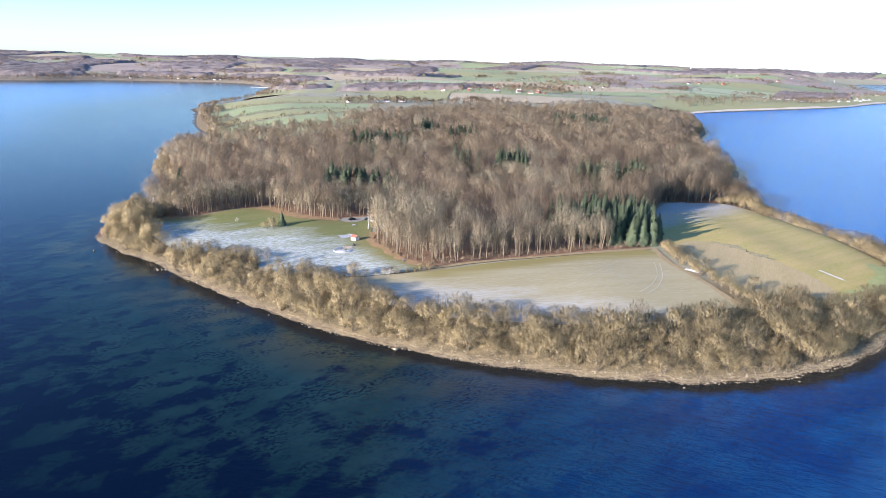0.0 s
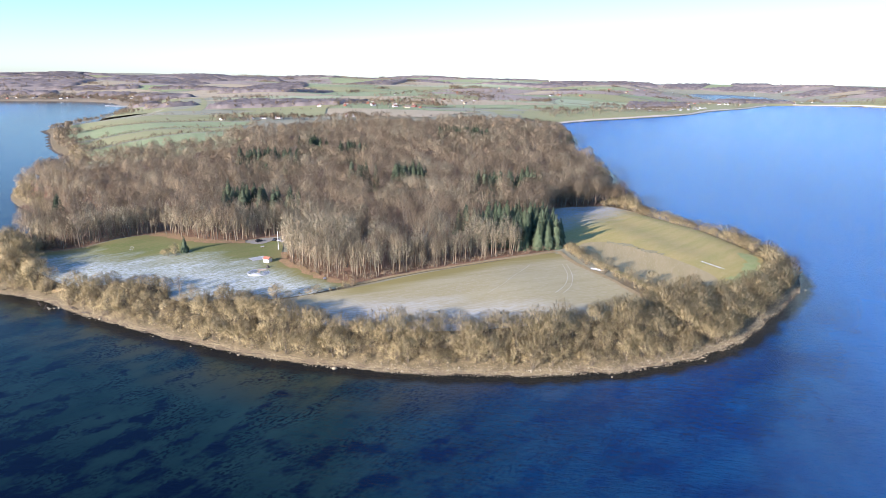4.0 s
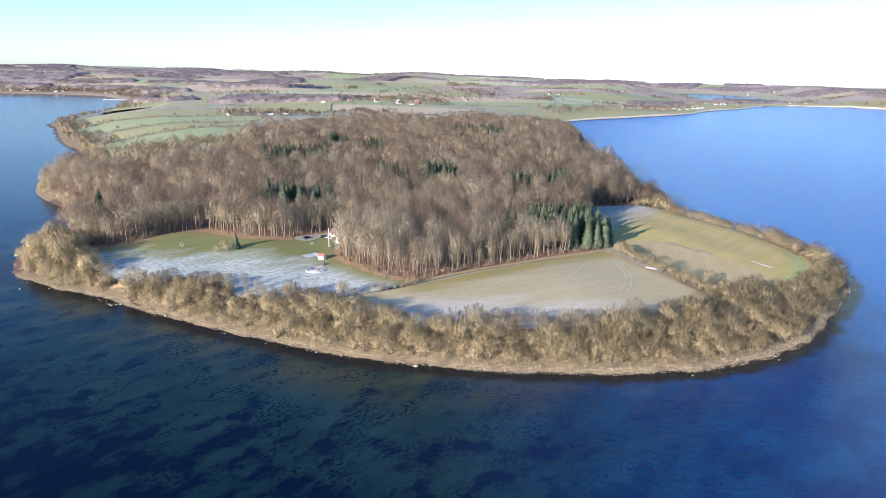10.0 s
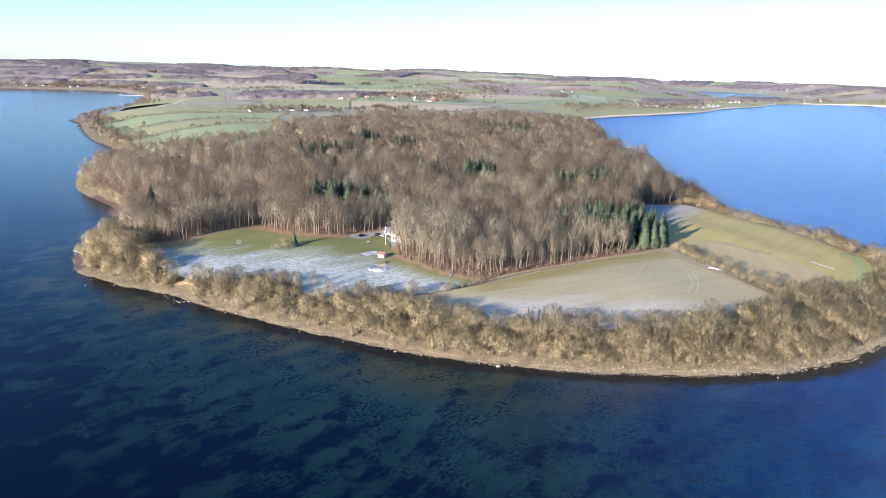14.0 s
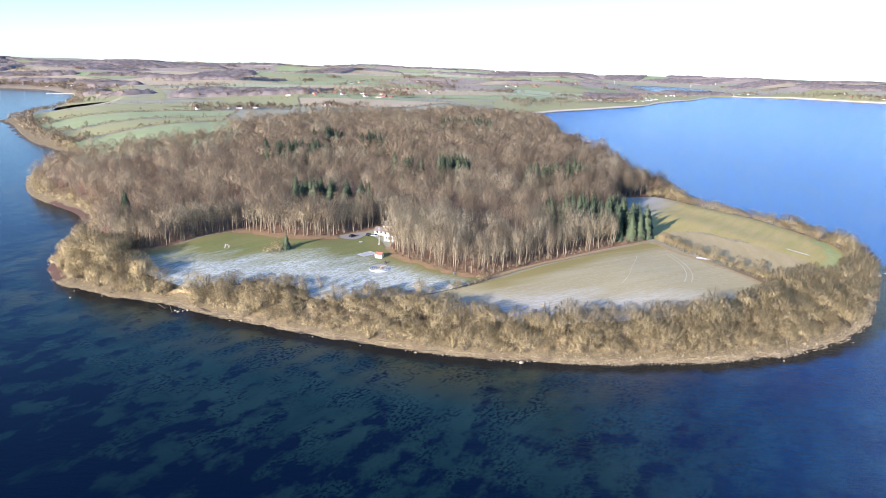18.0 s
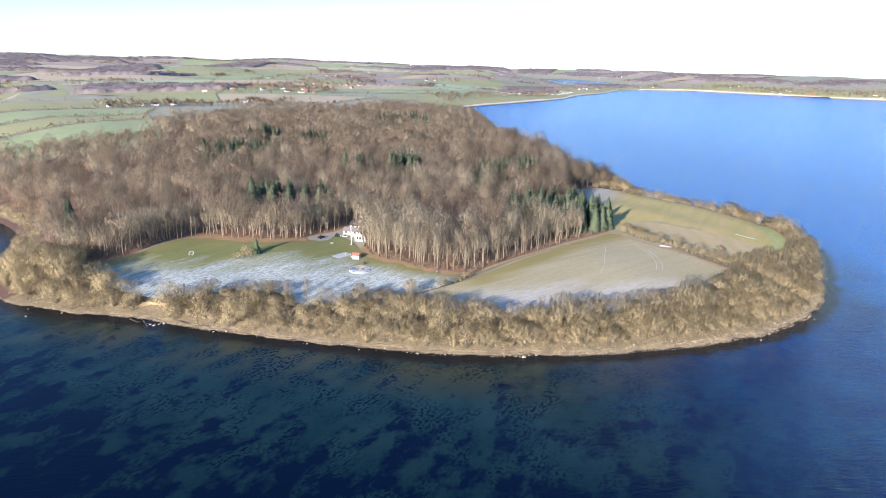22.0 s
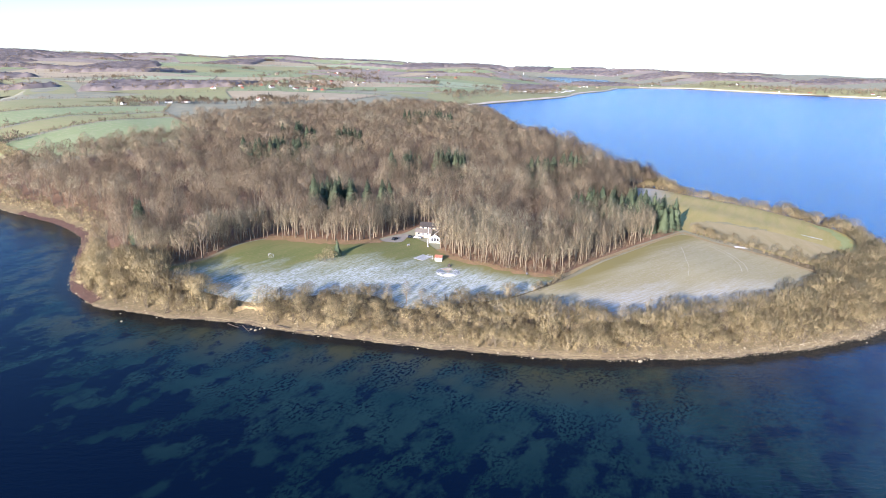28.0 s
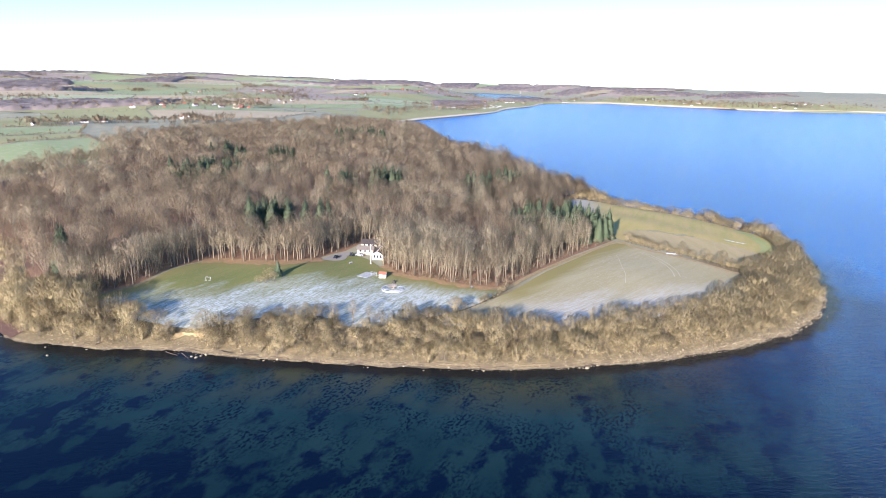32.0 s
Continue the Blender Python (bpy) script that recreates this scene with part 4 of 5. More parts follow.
edge_x.append(c[pick, 0] + rng.normal(0, 10, 420)), edge_y.append(c[pick, 1] + rng.normal(0, 10, 420))
ex, ey = np.concatenate(edge_x), np.concatenate(edge_y)
ok = (shore(ex, ey) > 6) & ~inside(WOOD, ex, ey)
ex, ey = ex[ok], ey[ok]
big = np.where(shore(ex, ey) < 45, rng.uniform(0.3, 0.75, len(ex)), np.clip(rng.lognormal(-1.5, 0.35, len(ex)), 0.12, 0.6))
planted("pasture_hedges", FAR, rows_of(ex, ey, big, rng.integers(0, 3, len(ex))), [M_BARK, M_BEECH], "bare hedges and shore trees round the pastures", "hedges", rng.uniform(0, 1, len(ex)))
cols, lines = np.arange(-3300, 4301, 250.0), np.cumsum([1250] + [150 + 14 * k for k in range(13)])
jx = cols[None, :] + rng.normal(0, 50, (len(lines), len(cols))) + (np.arange(len(lines)) % 2)[:, None] * 110
jy = lines[:, None] + rng.normal(0, 28, (len(lines), len(cols)))
for i in range(len(lines) - 1):
    for j in range(len(cols) - 1):
        quad = np.array([(jx[i, j], jy[i, j]), (jx[i, j + 1], jy[i, j + 1]), (jx[i + 1, j + 1], jy[i + 1, j + 1]), (jx[i + 1, j], jy[i + 1, j])])
        c = quad.mean(0)
        far = np.hypot(*c)
        if far > 5300 or shore(quad[:, 0], quad[:, 1]).min() < 25 or inside(INLET, quad[:, 0], quad[:, 1]).any() or inside(WOOD, *c) or c[1] < 0.9 * abs(c[0]) * 0.9:
            continue
        green = math.exp(-((c[0] - 700) / 900)**2)
        wooded = 0.19 + 0.25 * float(smooth(2300, 3600, far)) + (0.04 if c[0] < -300 else 0)
        if rng.uniform() < wooded * (1 - 0.75 * green):
            k = int(abs((quad[1, 0] - quad[0, 0]) * (quad[3, 1] - quad[0, 1])) / 750)
            u, v = rng.uniform(0, 1, (2, k, 1))
            p = (quad[0] * (1 - u) + quad[1] * u) * (1 - v) + (quad[3] * (1 - u) + quad[2] * u) * v
            wood_x.append(p[:, 0]), wood_y.append(p[:, 1])
            canopy(quad, 10 if far < 2600 else 15, M_FARWOOD, "bare brown wood between distant fields")
        else:
            kind = int(rng.choice(5, p=[0.36, 0.14, 0.16, 0.12, 0.22] if rng.uniform() < green else [0.14, 0.14, 0.26, 0.26, 0.20]))
            drape("far_field", quad * 0.985 + c * 0.015, 45, COVERS[kind], 0.9, "winter field in the rolling country across the bay")
        for a, b in ((quad[0], quad[1]), (quad[1], quad[2])):
            if rng.uniform() < 0.8:
                k = int(np.hypot(*(b - a)) / 11)
                hedge_x.append(np.linspace(a[0], b[0], k) + rng.normal(0, 2, k)), hedge_y.append(np.linspace(a[1], b[1], k) + rng.normal(0, 2, k))
for line, k, wide in (([(-500, 1850), (-540, 2080), (-620, 2260), (-860, 2450), (-1256, 2450), (-1582, 2280), (-2400, 2150)], 900, 45), ([(-180, 1200), (-60, 1215), (30, 1200), (120, 1230)], 160, 16), ([(540, 1450), (800, 1610), (1000, 1730), (1180, 1900)], 240, 22), ([(2260, 2260), (2350, 1920), (2420, 1720), (2540, 1560), (2950, 1390), (4200, 960)], 700, 50)):
    c = spline(line, 40)
    pick = rng.integers(0, len(c), k)
    wood_x.append(c[pick, 0] + rng.normal(0, wide, k)), wood_y.append(c[pick, 1] + rng.normal(0, wide, k))
for px_, py_, n, dx, dy in ((-860, 2790, 520, 170, 110), (-520, 2720, 330, 130, 70), (-200, 2700, 420, 190, 45), (-1250, 3050, 420, 180, 110), (-1500, 3650, 500, 330, 120), (-700, 3450, 420, 260, 90), (-2100, 3300, 420, 260, 140), (-250, 4050, 420, 420, 90), (-1300, 4250, 420, 420, 120), (1150, 2900, 260, 110, 60), (3000, 2000, 600, 400, 200), (700, 4200, 400, 500, 110), (1500, 4300, 420, 420, 100), (3300, 2900, 420, 260, 260), (-480, 1900, 200, 40, 110), (-370, 1700, 120, 60, 60)):
    n = n // 2
    a, q = rng.uniform(0, 6.283, n), np.sqrt(rng.uniform(0, 1, n))
    wood_x.append(px_ + dx * q * np.cos(a)), wood_y.append(py_ + 0.55 * dy * q * np.sin(a))
    a = np.linspace(0, 6.283, 28, endpoint=False)
    rim_ = np.stack([px_ + dx * np.cos(a), py_ + 0.55 * dy * np.sin(a)], 1) + rng.normal(0, 0.06, (28, 2)) * (dx, dy)
    canopy(rim_, 15, M_FARWOOD, "bare brown wood on the rolling country")
VILLAGES = [(110, 1560, 130, 90, 14), (310, 1850, 150, 90, 18), (150, 1890, 60, 50, 5), (430, 2330, 160, 90, 9), (-105, 1222, 50, 14, 4), (-182, 1190, 8, 8, 1), (60, 1275, 14, 16, 3), (-1600, 2420, 300, 50, 10), (-930, 2480, 160, 40, 14), (-660, 2400, 60, 60, 12)]
VILLAGES += [(-1250, 2455, 260, 16, 10), (-860, 2462, 130, 14, 14), (-690, 2385, 50, 22, 9), (-545, 2300, 30, 80, 8), (2065, 2400, 110, 50, 8), (2330, 1900, 50, 220, 16), (2600, 1560, 160, 70, 10), (940, 2330, 90, 60, 5), (1500, 2250, 120, 90, 8), (-2050, 3000, 400, 300, 10), (1300, 2900, 500, 200, 10)]
for k in range(150):                           # copses and farm clumps
    a, far = rng.uniform(-0.72, 0.78), rng.uniform(1500, 4500)
    n = int(rng.integers(14, 60))
    wood_x.append(far * math.sin(a) + rng.normal(0, rng.uniform(10, 45), n)), wood_y.append(far * math.cos(a) + rng.normal(0, rng.uniform(6, 22), n))
for px_, py_, dx, dy, n in VILLAGES:
    wood_x.append(px_ + rng.normal(0, dx * 0.7, n * 9)), wood_y.append(py_ + rng.normal(0, dy * 0.7, n * 9))
wx_, wy_ = np.concatenate(wood_x), np.concatenate(wood_y)
ok = (shore(wx_, wy_) > 9) & (np.hypot(wx_, wy_) < 4720) & ~inside(INLET, wx_, wy_)
wx_, wy_ = wx_[ok], wy_[ok]
planted("far_woods", FAR, rows_of(wx_, wy_, rng.uniform(0.4, 0.95, len(wx_)), rng.integers(0, 3, len(wx_))), [M_BARK, M_BEECH], "bare brown woods in the far country", "far woods", np.clip(0.5 + 0.4 * waves(wx_, wy_, 400, 41) + rng.normal(0, 0.2, len(wx_)), 0, 1))
hx, hy = np.concatenate(hedge_x), np.concatenate(hedge_y)
ok = (shore(hx, hy) > 9) & ~inside(WOOD, hx, hy)
hx, hy = hx[ok], hy[ok]
planted("hedgerows", FAR, rows_of(hx, hy, rng.uniform(0.16, 0.42, len(hx)), rng.integers(0, 3, len(hx))), [M_BARK, M_FARWOOD], "bare hedgerows between distant fields", "hedgerows", rng.uniform(0, 1, len(hx)))


# ---- paths, margins and wet spots ----
def ribbon(name, line, width, material, lift, label, category, steps=8, ragged=0.15):
    """A strip of ground cover along a line."""
    c = spline(line, steps)
    d = np.gradient(c, axis=0)
    d /= np.linalg.norm(d, axis=1)[:, None]
    side = np.stack([-d[:, 1], d[:, 0]], 1) * (width / 2)
    k = 1 + ragged * rng.normal(0, 1, (2, len(c), 1))
    l, r = c + side * k[0], c - side * k[1]
    p = np.vstack([l, c, r])
    n = len(c)
    i = np.arange(n - 1)
    f = np.vstack([np.stack([i + n, i + n + 1, i + 1, i], 1), np.stack([i + 2 * n, i + 2 * n + 1, i + n + 1, i + n], 1)])
    me = mesh_of(name, np.column_stack([p, height(p[:, 0], p[:, 1]) + lift + 0.18]), f, [material], flat=False)
    return tagged(new(name, me), label, category, kind="structure")


M_DRY = mat("dead_grass", (0.31, 0.24, 0.12), (0.24, 0.185, 0.085), 3, (0.38, 0.30, 0.16), 0.6, bump=0.2)[0]
M_RUST = mat("rusty_leaves_on_grass", (0.28, 0.175, 0.085), (0.19, 0.145, 0.06), 3, (0.35, 0.22, 0.11), 0.5, bump=0.15)[0]
M_TRACK = mat("frosted_wheel_track", (0.43, 0.385, 0.27), (0.35, 0.31, 0.19), 2, (0.44, 0.41, 0.33), 0.4)[0]
M_SHOREBANK = mat("dull_bushy_shore_bank", (0.16, 0.135, 0.09), (0.21, 0.175, 0.115), 25, (0.12, 0.10, 0.07), 6)[0]
for first, last in (((-2600, 2080), (-566, 2080)), ((-566, 2080), (-468, 1457)), ((497, 1310), (2880, 1285))):
    c = coast_line[np.argmin(np.hypot(*(coast_line - first).T)):np.argmin(np.hypot(*(coast_line - last).T)) + 1]
    d = np.gradient(c, axis=0)
    d /= np.linalg.norm(d, axis=1)[:, None]
    side = np.stack([-d[:, 1], d[:, 0]], 1)
    steps = (0.0, 4.0, 12.0, 30.0, 70.0, 130.0, 210.0)
    p = np.vstack([c + side * k for k in steps])
    deep = np.maximum(shore(p[:, 0], p[:, 1]), 0.0)
    i = np.arange(len(p)).reshape(len(steps), len(c))
    z = np.where(np.arange(len(p)) < len(c), -0.2, height(p[:, 0], p[:, 1], np.maximum(deep, 0.5)) + 0.35)
    me = mesh_of("shore_meadow", np.column_stack([p, z]), np.stack([i[:-1, :-1], i[:-1, 1:], i[1:, 1:], i[1:, :-1]], -1).reshape(-1, 4), [M_SHOREBANK if first[0] < -600 else COVERS[4]], flat=False)
    tagged(new("shore_meadow", me), "dull winter meadow along the far shore", "meadow", kind="structure")
    if first[0] < -600:
        for k in range(0, len(c) - 3, 4):
            canopy(np.vstack([c[k:k + 4] + side[k:k + 4] * rng.uniform(60, 110), (c[k:k + 4] + side[k:k + 4] * rng.uniform(150, 230))[::-1]]), 11, M_FARWOOD, "bare brown wood along the far western shore")
M_FARSAND = mat("pale_beach_sand", (0.55, 0.47, 0.36), (0.46, 0.39, 0.29), 12, (0.6, 0.54, 0.44), 3)[0]
M_ICE = mat("ice_sheet", (0.84, 0.84, 0.82), (0.74, 0.76, 0.76), 2, rough=0.7, spec=0.3)[0]
M_WEEDY = mat("dark_weedy_strip", (0.17, 0.15, 0.075), (0.34, 0.29, 0.14), 1.6, (0.40, 0.34, 0.18), 0.5, bump=0.2)[0]
M_GRAVEL = mat("pale_gravel", (0.24, 0.21, 0.17), (0.28, 0.25, 0.20), 3, (0.22, 0.23, 0.19), 0.3, bump=0.05)[0]
M_SAND = mat("yellow_clay", (0.46, 0.35, 0.16), (0.34, 0.25, 0.11), 1.0, (0.2, 0.15, 0.075), 0.5, bump=0.2)[0]
M_WRACK = mat("red_brown_weed_wrack", (0.10, 0.058, 0.04), (0.07, 0.042, 0.03), 2.0, (0.16, 0.10, 0.065), 0.5, bump=0.15)[0]
ribbon("wrack_beach", [(-193, 338), (-200, 356), (-203, 375), (-202, 420), (-203, 452), (-219, 488), (-243, 524)], 5.5, M_WRACK, 0.0, "red-brown weed wrack on the western beach", "beach", ragged=0.3)
ribbon("lawn_edge", [(-114, 377), (-104, 372), (-87, 357), (-71, 350.5), (-60, 351)], 8.0, M_RUST, 0.20, "fallen rusty leaves along the lawn", "trim")
ribbon("wood_margin", [(-37.5, 326), (-36.5, 307), (-26, 288), (-15, 275), (-4, 268)], 3.6, M_RUST, 0.20, "rusty leaves at the foot of the wood", "trim", ragged=0.5)
ribbon("field_margin", [(-6, 267), (30, 281), (66, 291), (106, 302)], 2.4, M_DRY, 0.20, "dead tan grass between field and wood", "trim")
ribbon("field_lane", [(108, 302), (108, 280), (114, 257), (121, 230)], 3.0, M_DRY, 0.22, "tan grass balk along the field", "trim")
ribbon("headland", [(226, 372), (231, 335), (228, 300), (216, 270), (198, 252)], 4.0, M_DRY, 0.20, "dead tan grass along the coast hedge", "trim")
for line, w in (([(103, 279), (100, 266), (97, 257), (91.5, 247), (85, 240)], 0.4), ([(101, 280), (98, 267), (95, 258.5), (89.5, 249), (82, 241)], 0.4), ([(84, 281), (78.5, 274), (69.5, 264), (62, 255), (53, 247)], 0.28)):
    ribbon("wheel_track", line, w, M_TRACK, 0.20, "pale frosted wheel track in the stubble", "track")
for line in ([(500, 1322), (560, 1373), (650, 1431), (835, 1533), (1040, 1656), (1241, 1837), (1500, 2006), (1660, 2147), (1760, 2232)], [(1910, 2262), (2155, 2182), (2258, 1892), (2328, 1658), (2466, 1486), (2885, 1292)]):
    ribbon("far_beach", line, 8, M_FARSAND, 0.9, "pale sand beach along the far shore", "beach", ragged=0.2)
ribbon("green_corner", [(216, 292), (206, 273), (192, 258), (177, 248)], 8.0, M_LUSH, 0.20, "fresh green strip at the end of the pasture", "trim", ragged=0.3)
ribbon("ice_strip", [(178.5, 277.5), (181, 272), (183.5, 266)], 0.8, M_ICE, 0.22, "long white sheet of ice on the pasture", "ice", ragged=0.35)
ribbon("ice_puddle", [(112, 270), (114, 268.5), (117, 266)], 2.4, M_ICE, 0.26, "white frozen puddle beside the hedge", "ice", ragged=0.2)
ribbon("weed_strip", [(144, 318), (149, 314), (156, 300), (162, 288)], 3.4, M_WEEDY, 0.20, "dark weedy wet strip in the pasture", "trim", ragged=0.75)
drape("gravel_yard", spline([(-60, 350), (-55, 345), (-50, 345), (-46, 349.5), (-42, 354.5), (-45, 357.5), (-52, 355)], 3, True), 3, M_GRAVEL, 0.42, "pale gravel yard beside the house", "yard")
u, v = np.meshgrid(np.linspace(0, 1, 22), np.linspace(0, 1, 7))
u, v = u.ravel(), v.ravel()
jag = 0.5 * waves(u * 11, v * 2, 2.2, 61) + 0.35 * waves(u * 11, v * 2, 0.9, 62)
sx_ = -141.5 + 11.0 * u - 0.6 * (v * 2.6 + 0.5 * jag)
sy_ = 303.6 - 7.2 * u - 0.8 * (v * 2.6 + 0.5 * jag)
sz_ = height(sx_ + 0.6 * v * 2.2, sy_ + 0.8 * v * 2.2) + 0.35 - v * (1.1 + 1.3 * np.sin(np.pi * u)) + 0.25 * jag
i = np.arange(22 * 7).reshape(7, 22)
tagged(new("clay_scarp", mesh_of("clay_scarp", np.column_stack([sx_, sy_, sz_]), np.stack([i[:-1, :-1], i[1:, :-1], i[1:, 1:], i[:-1, 1:]], -1).reshape(-1, 4), [M_SAND])), "bare yellow clay scarp at the top of the bank", "scarp", kind="structure")

# ---- building pieces ----
M_WHITE = mat("white_wall_paint", (0.78, 0.77, 0.74), (0.72, 0.71, 0.68), 1.5, (0.64, 0.62, 0.57), 0.4, rough=0.7)[0]
M_CREAM = mat("cream_wall_paint", (0.56, 0.47, 0.32), (0.50, 0.42, 0.28), 1.5, (0.43, 0.36, 0.24), 0.4, rough=0.7)[0]
M_BRICK = mat("red_brick_wall", (0.36, 0.14, 0.085), (0.30, 0.115, 0.07), 0.8, (0.42, 0.2, 0.13), 0.2, rough=0.85)[0]
M_FELT = mat("dark_roofing_felt", (0.045, 0.038, 0.034), (0.06, 0.052, 0.045), 1.2, (0.10, 0.09, 0.08), 0.3, rough=0.85)[0]
M_ETERNIT = mat("grey_roof_sheet", (0.20, 0.175, 0.14), (0.16, 0.14, 0.115), 1.5, (0.11, 0.10, 0.08), 0.3, rough=0.85)[0]
M_TILE = mat("red_roof_tile", (0.33, 0.14, 0.085), (0.27, 0.11, 0.065), 0.9, (0.2, 0.08, 0.05), 0.2, rough=0.7)[0]
M_GLASS = mat("dark_window_glass", (0.03, 0.035, 0.04), (0.02, 0.025, 0.03), 1, rough=0.06, spec=0.6)[0]
M_STEEL = mat("white_enamel", (0.80, 0.80, 0.80), (0.74, 0.74, 0.74), 0.5, rough=0.4, spec=0.5)[0]
M_WOOD = mat("grey_weathered_timber", (0.23, 0.19, 0.15), (0.30, 0.26, 0.21), 0.5, (0.16, 0.13, 0.1), 0.1, rough=0.85)[0]
M_FROSTWOOD = mat("frosted_timber", (0.42, 0.44, 0.47), (0.34, 0.35, 0.36), 0.6, (0.25, 0.23, 0.20), 0.2, rough=0.85)[0]
M_SLAB = mat("frosted_concrete", (0.36, 0.36, 0.34), (0.30, 0.30, 0.28), 1.0, (0.44, 0.46, 0.47), 0.3, rough=0.9)[0]
M_CAR_D = mat("dark_car_paint", (0.02, 0.022, 0.026), (0.025, 0.027, 0.03), 1, rough=0.25, spec=0.6)[0]
M_CAR_L = mat("silver_car_paint", (0.45, 0.46, 0.47), (0.42, 0.43, 0.44), 1, rough=0.3, spec=0.6)[0]
M_TYRE = mat("black_rubber", (0.02, 0.02, 0.02), (0.028, 0.028, 0.028), 0.3, rough=0.9)[0]
M_STONE = plant("beach_stone", (0.13, 0.105, 0.062), (0.36, 0.31, 0.20), 0.85)


def box(bm, x0, x1, y0, y1, z0, z1, bevel=0.0):
    v = [bm.verts.new(p) for p in ((x0, y0, z0), (x1, y0, z0), (x1, y1, z0), (x0, y1, z0), (x0, y0, z1), (x1, y0, z1), (x1, y1, z1), (x0, y1, z1))]
    f = [bm.faces.new([v[i] for i in q]) for q in ((3, 2, 1, 0), (4, 5, 6, 7), (0, 1, 5, 4), (1, 2, 6, 5), (2, 3, 7, 6), (3, 0, 4, 7))]
    if bevel:
        bmesh.ops.bevel(bm, geom=list({e for q in f for e in q.edges}), offset=bevel, segments=1, affect="EDGES")
    return bm


def block(x0, x1, y0, y1, z0, z1, bevel=0.0):
    return box(bmesh.new(), x0, x1, y0, y1, z0, z1, bevel)


def rod(a, b, rad, sides=8, end=None):
    v, f = tube([a, b], [rad, rad if end is None else end], sides)
    bm = bmesh.new()
    vs = [bm.verts.new(p) for p in v]
    for q in f:
        bm.faces.new([vs[i] for i in q])
    bm.faces.new(vs[:sides][::-1])
    bm.faces.new(vs[sides:])
    return bm


def gable_body(length, width, eave, ridge):
    """Walls with two gables, from x = 0 to length, centred on y = 0, sunk a little into the ground."""
    bm = bmesh.new()
    rows = []
    for x in (0, length):
        rows.append([bm.verts.new(p) for p in ((x, -width / 2, -0.8), (x, width / 2, -0.8), (x, width / 2, eave), (x, 0, ridge), (x, -width / 2, eave))])
    bm.faces.new(rows[0][::-1])
    bm.faces.new(rows[1])
    for i in range(5):
        j = (i + 1) % 5
        bm.faces.new([rows[0][i], rows[0][j], rows[1][j], rows[1][i]])
    return bm


def roof_slab(length, width, eave, ridge, side, over=0.45, thick=0.16):
    """One pitch of a roof."""
    bm = bmesh.new()
    slope = (ridge - eave) / (width / 2)
    y0, z0 = side * (width / 2 + over), eave - over * slope
    pts = [(y0, z0 + 0.03), (0, ridge + 0.03), (0, ridge + 0.03 + thick), (y0, z0 + 0.03 + thick)]
    a = [bm.verts.new((-over, *p)) for p in pts]
    b = [bm.verts.new((length + over, *p)) for p in pts]
    bm.faces.new(a)
    bm.faces.new(b[::-1])
    for i in range(4):
        j = (i + 1) % 4
        bm.faces.new([a[j], a[i], b[i], b[j]])
    bmesh.ops.recalc_face_normals(bm, faces=bm.faces)
    return bm


def window_at(parent, x, y, z, w, h, across):
    """A window in a wall that runs along x (across=False) or y: frame and pane."""
    t = 0.06
    ends = (x - w / 2, x + w / 2, y - t, y + t) if not across else (x - t, x + t, y - w / 2, y + w / 2)
    fr = part("window", block(*ends, z, z + h, 0.01), M_STEEL, parent)
    e = (ends[0] + 0.09, ends[1] - 0.09, ends[2] - 0.02, ends[3] + 0.02) if not across else (ends[0] - 0.02, ends[1] + 0.02, ends[2] + 0.09, ends[3] - 0.09)
    part("pane", block(*e, z + 0.09, z + h - 0.09), M_GLASS, fr)


def house(name, length, width, eave, ridge, wall, roof, label, category="house", group="", windows=3, door=True, chimney=True):
    top = tagged(new(name), label, category, group)
    part("wall", gable_body(length, width, eave, ridge), wall, top)
    for side in (-1, 1):
        part("roof", roof_slab(length, width, eave, ridge, side), roof, top)
    for i in range(windows):
        for side in (-1, 1):
            window_at(top, length * (i + 0.7) / (windows + 0.4), side * width / 2, 0.9, 1.3, 1.2, False)
    if door:
        part("door", block(length * 0.5 - 0.5, length * 0.5 + 0.5, -width / 2 - 0.05, -width / 2 + 0.05, -0.3, 2.0, 0.01), M_WOOD, top)
    if chimney:
        part("chimney", block(length * 0.6 - 0.35, length * 0.6 + 0.35, -0.35, 0.35, ridge - 0.4, ridge + 0.9, 0.03), M_BRICK, top)
    return top


def at(x, y, turn=0.0, lift=0.0, scale=1.0):
    return pose(x, y, float(height(np.array([x]), np.array([y]))[0]) + lift + 0.15, 0, 0, turn) @ Matrix.Scale(scale, 4)


# ---- the house in the clearing ----
wing = house("gabled_wing", 23, 6.0, 2.4, 4.2, M_WHITE, M_FELT, "white gabled wing with a dark felt roof", "house", windows=6, chimney=False)
for k in (-1.6, 0.0, 1.6):
    window_at(wing, 0, k, 0.3, 1.1, 1.9, True)
part("ridge_cap", block(-0.4, 23.4, -0.22, 0.22, 4.28, 4.46, 0.03), M_WHITE, wing, "white ridge capping")
part("roof_window", block(8, 20, -2.2, -1.8, 3.25, 3.45, 0.03), M_WHITE, wing, "long white skylight strip")
wing.matrix_basis = at(-34.6, 337.2, 47.6, 0.35)
hall = house("cream_hall", 8.5, 5.6, 2.3, 3.7, M_CREAM, M_ETERNIT, "cream hall with a brown-grey sheet roof", "house", windows=3, chimney=False)
hall.matrix_basis = at(-38.0, 353.0, -39, 0.35)
rear = house("rear_house", 11, 6.0, 2.3, 4.0, M_CREAM, M_FELT, "cream rear house with a dark brown roof", "house", windows=4, chimney=False)
rear.matrix_basis = at(-31.0, 362.5, -39, 0.35)
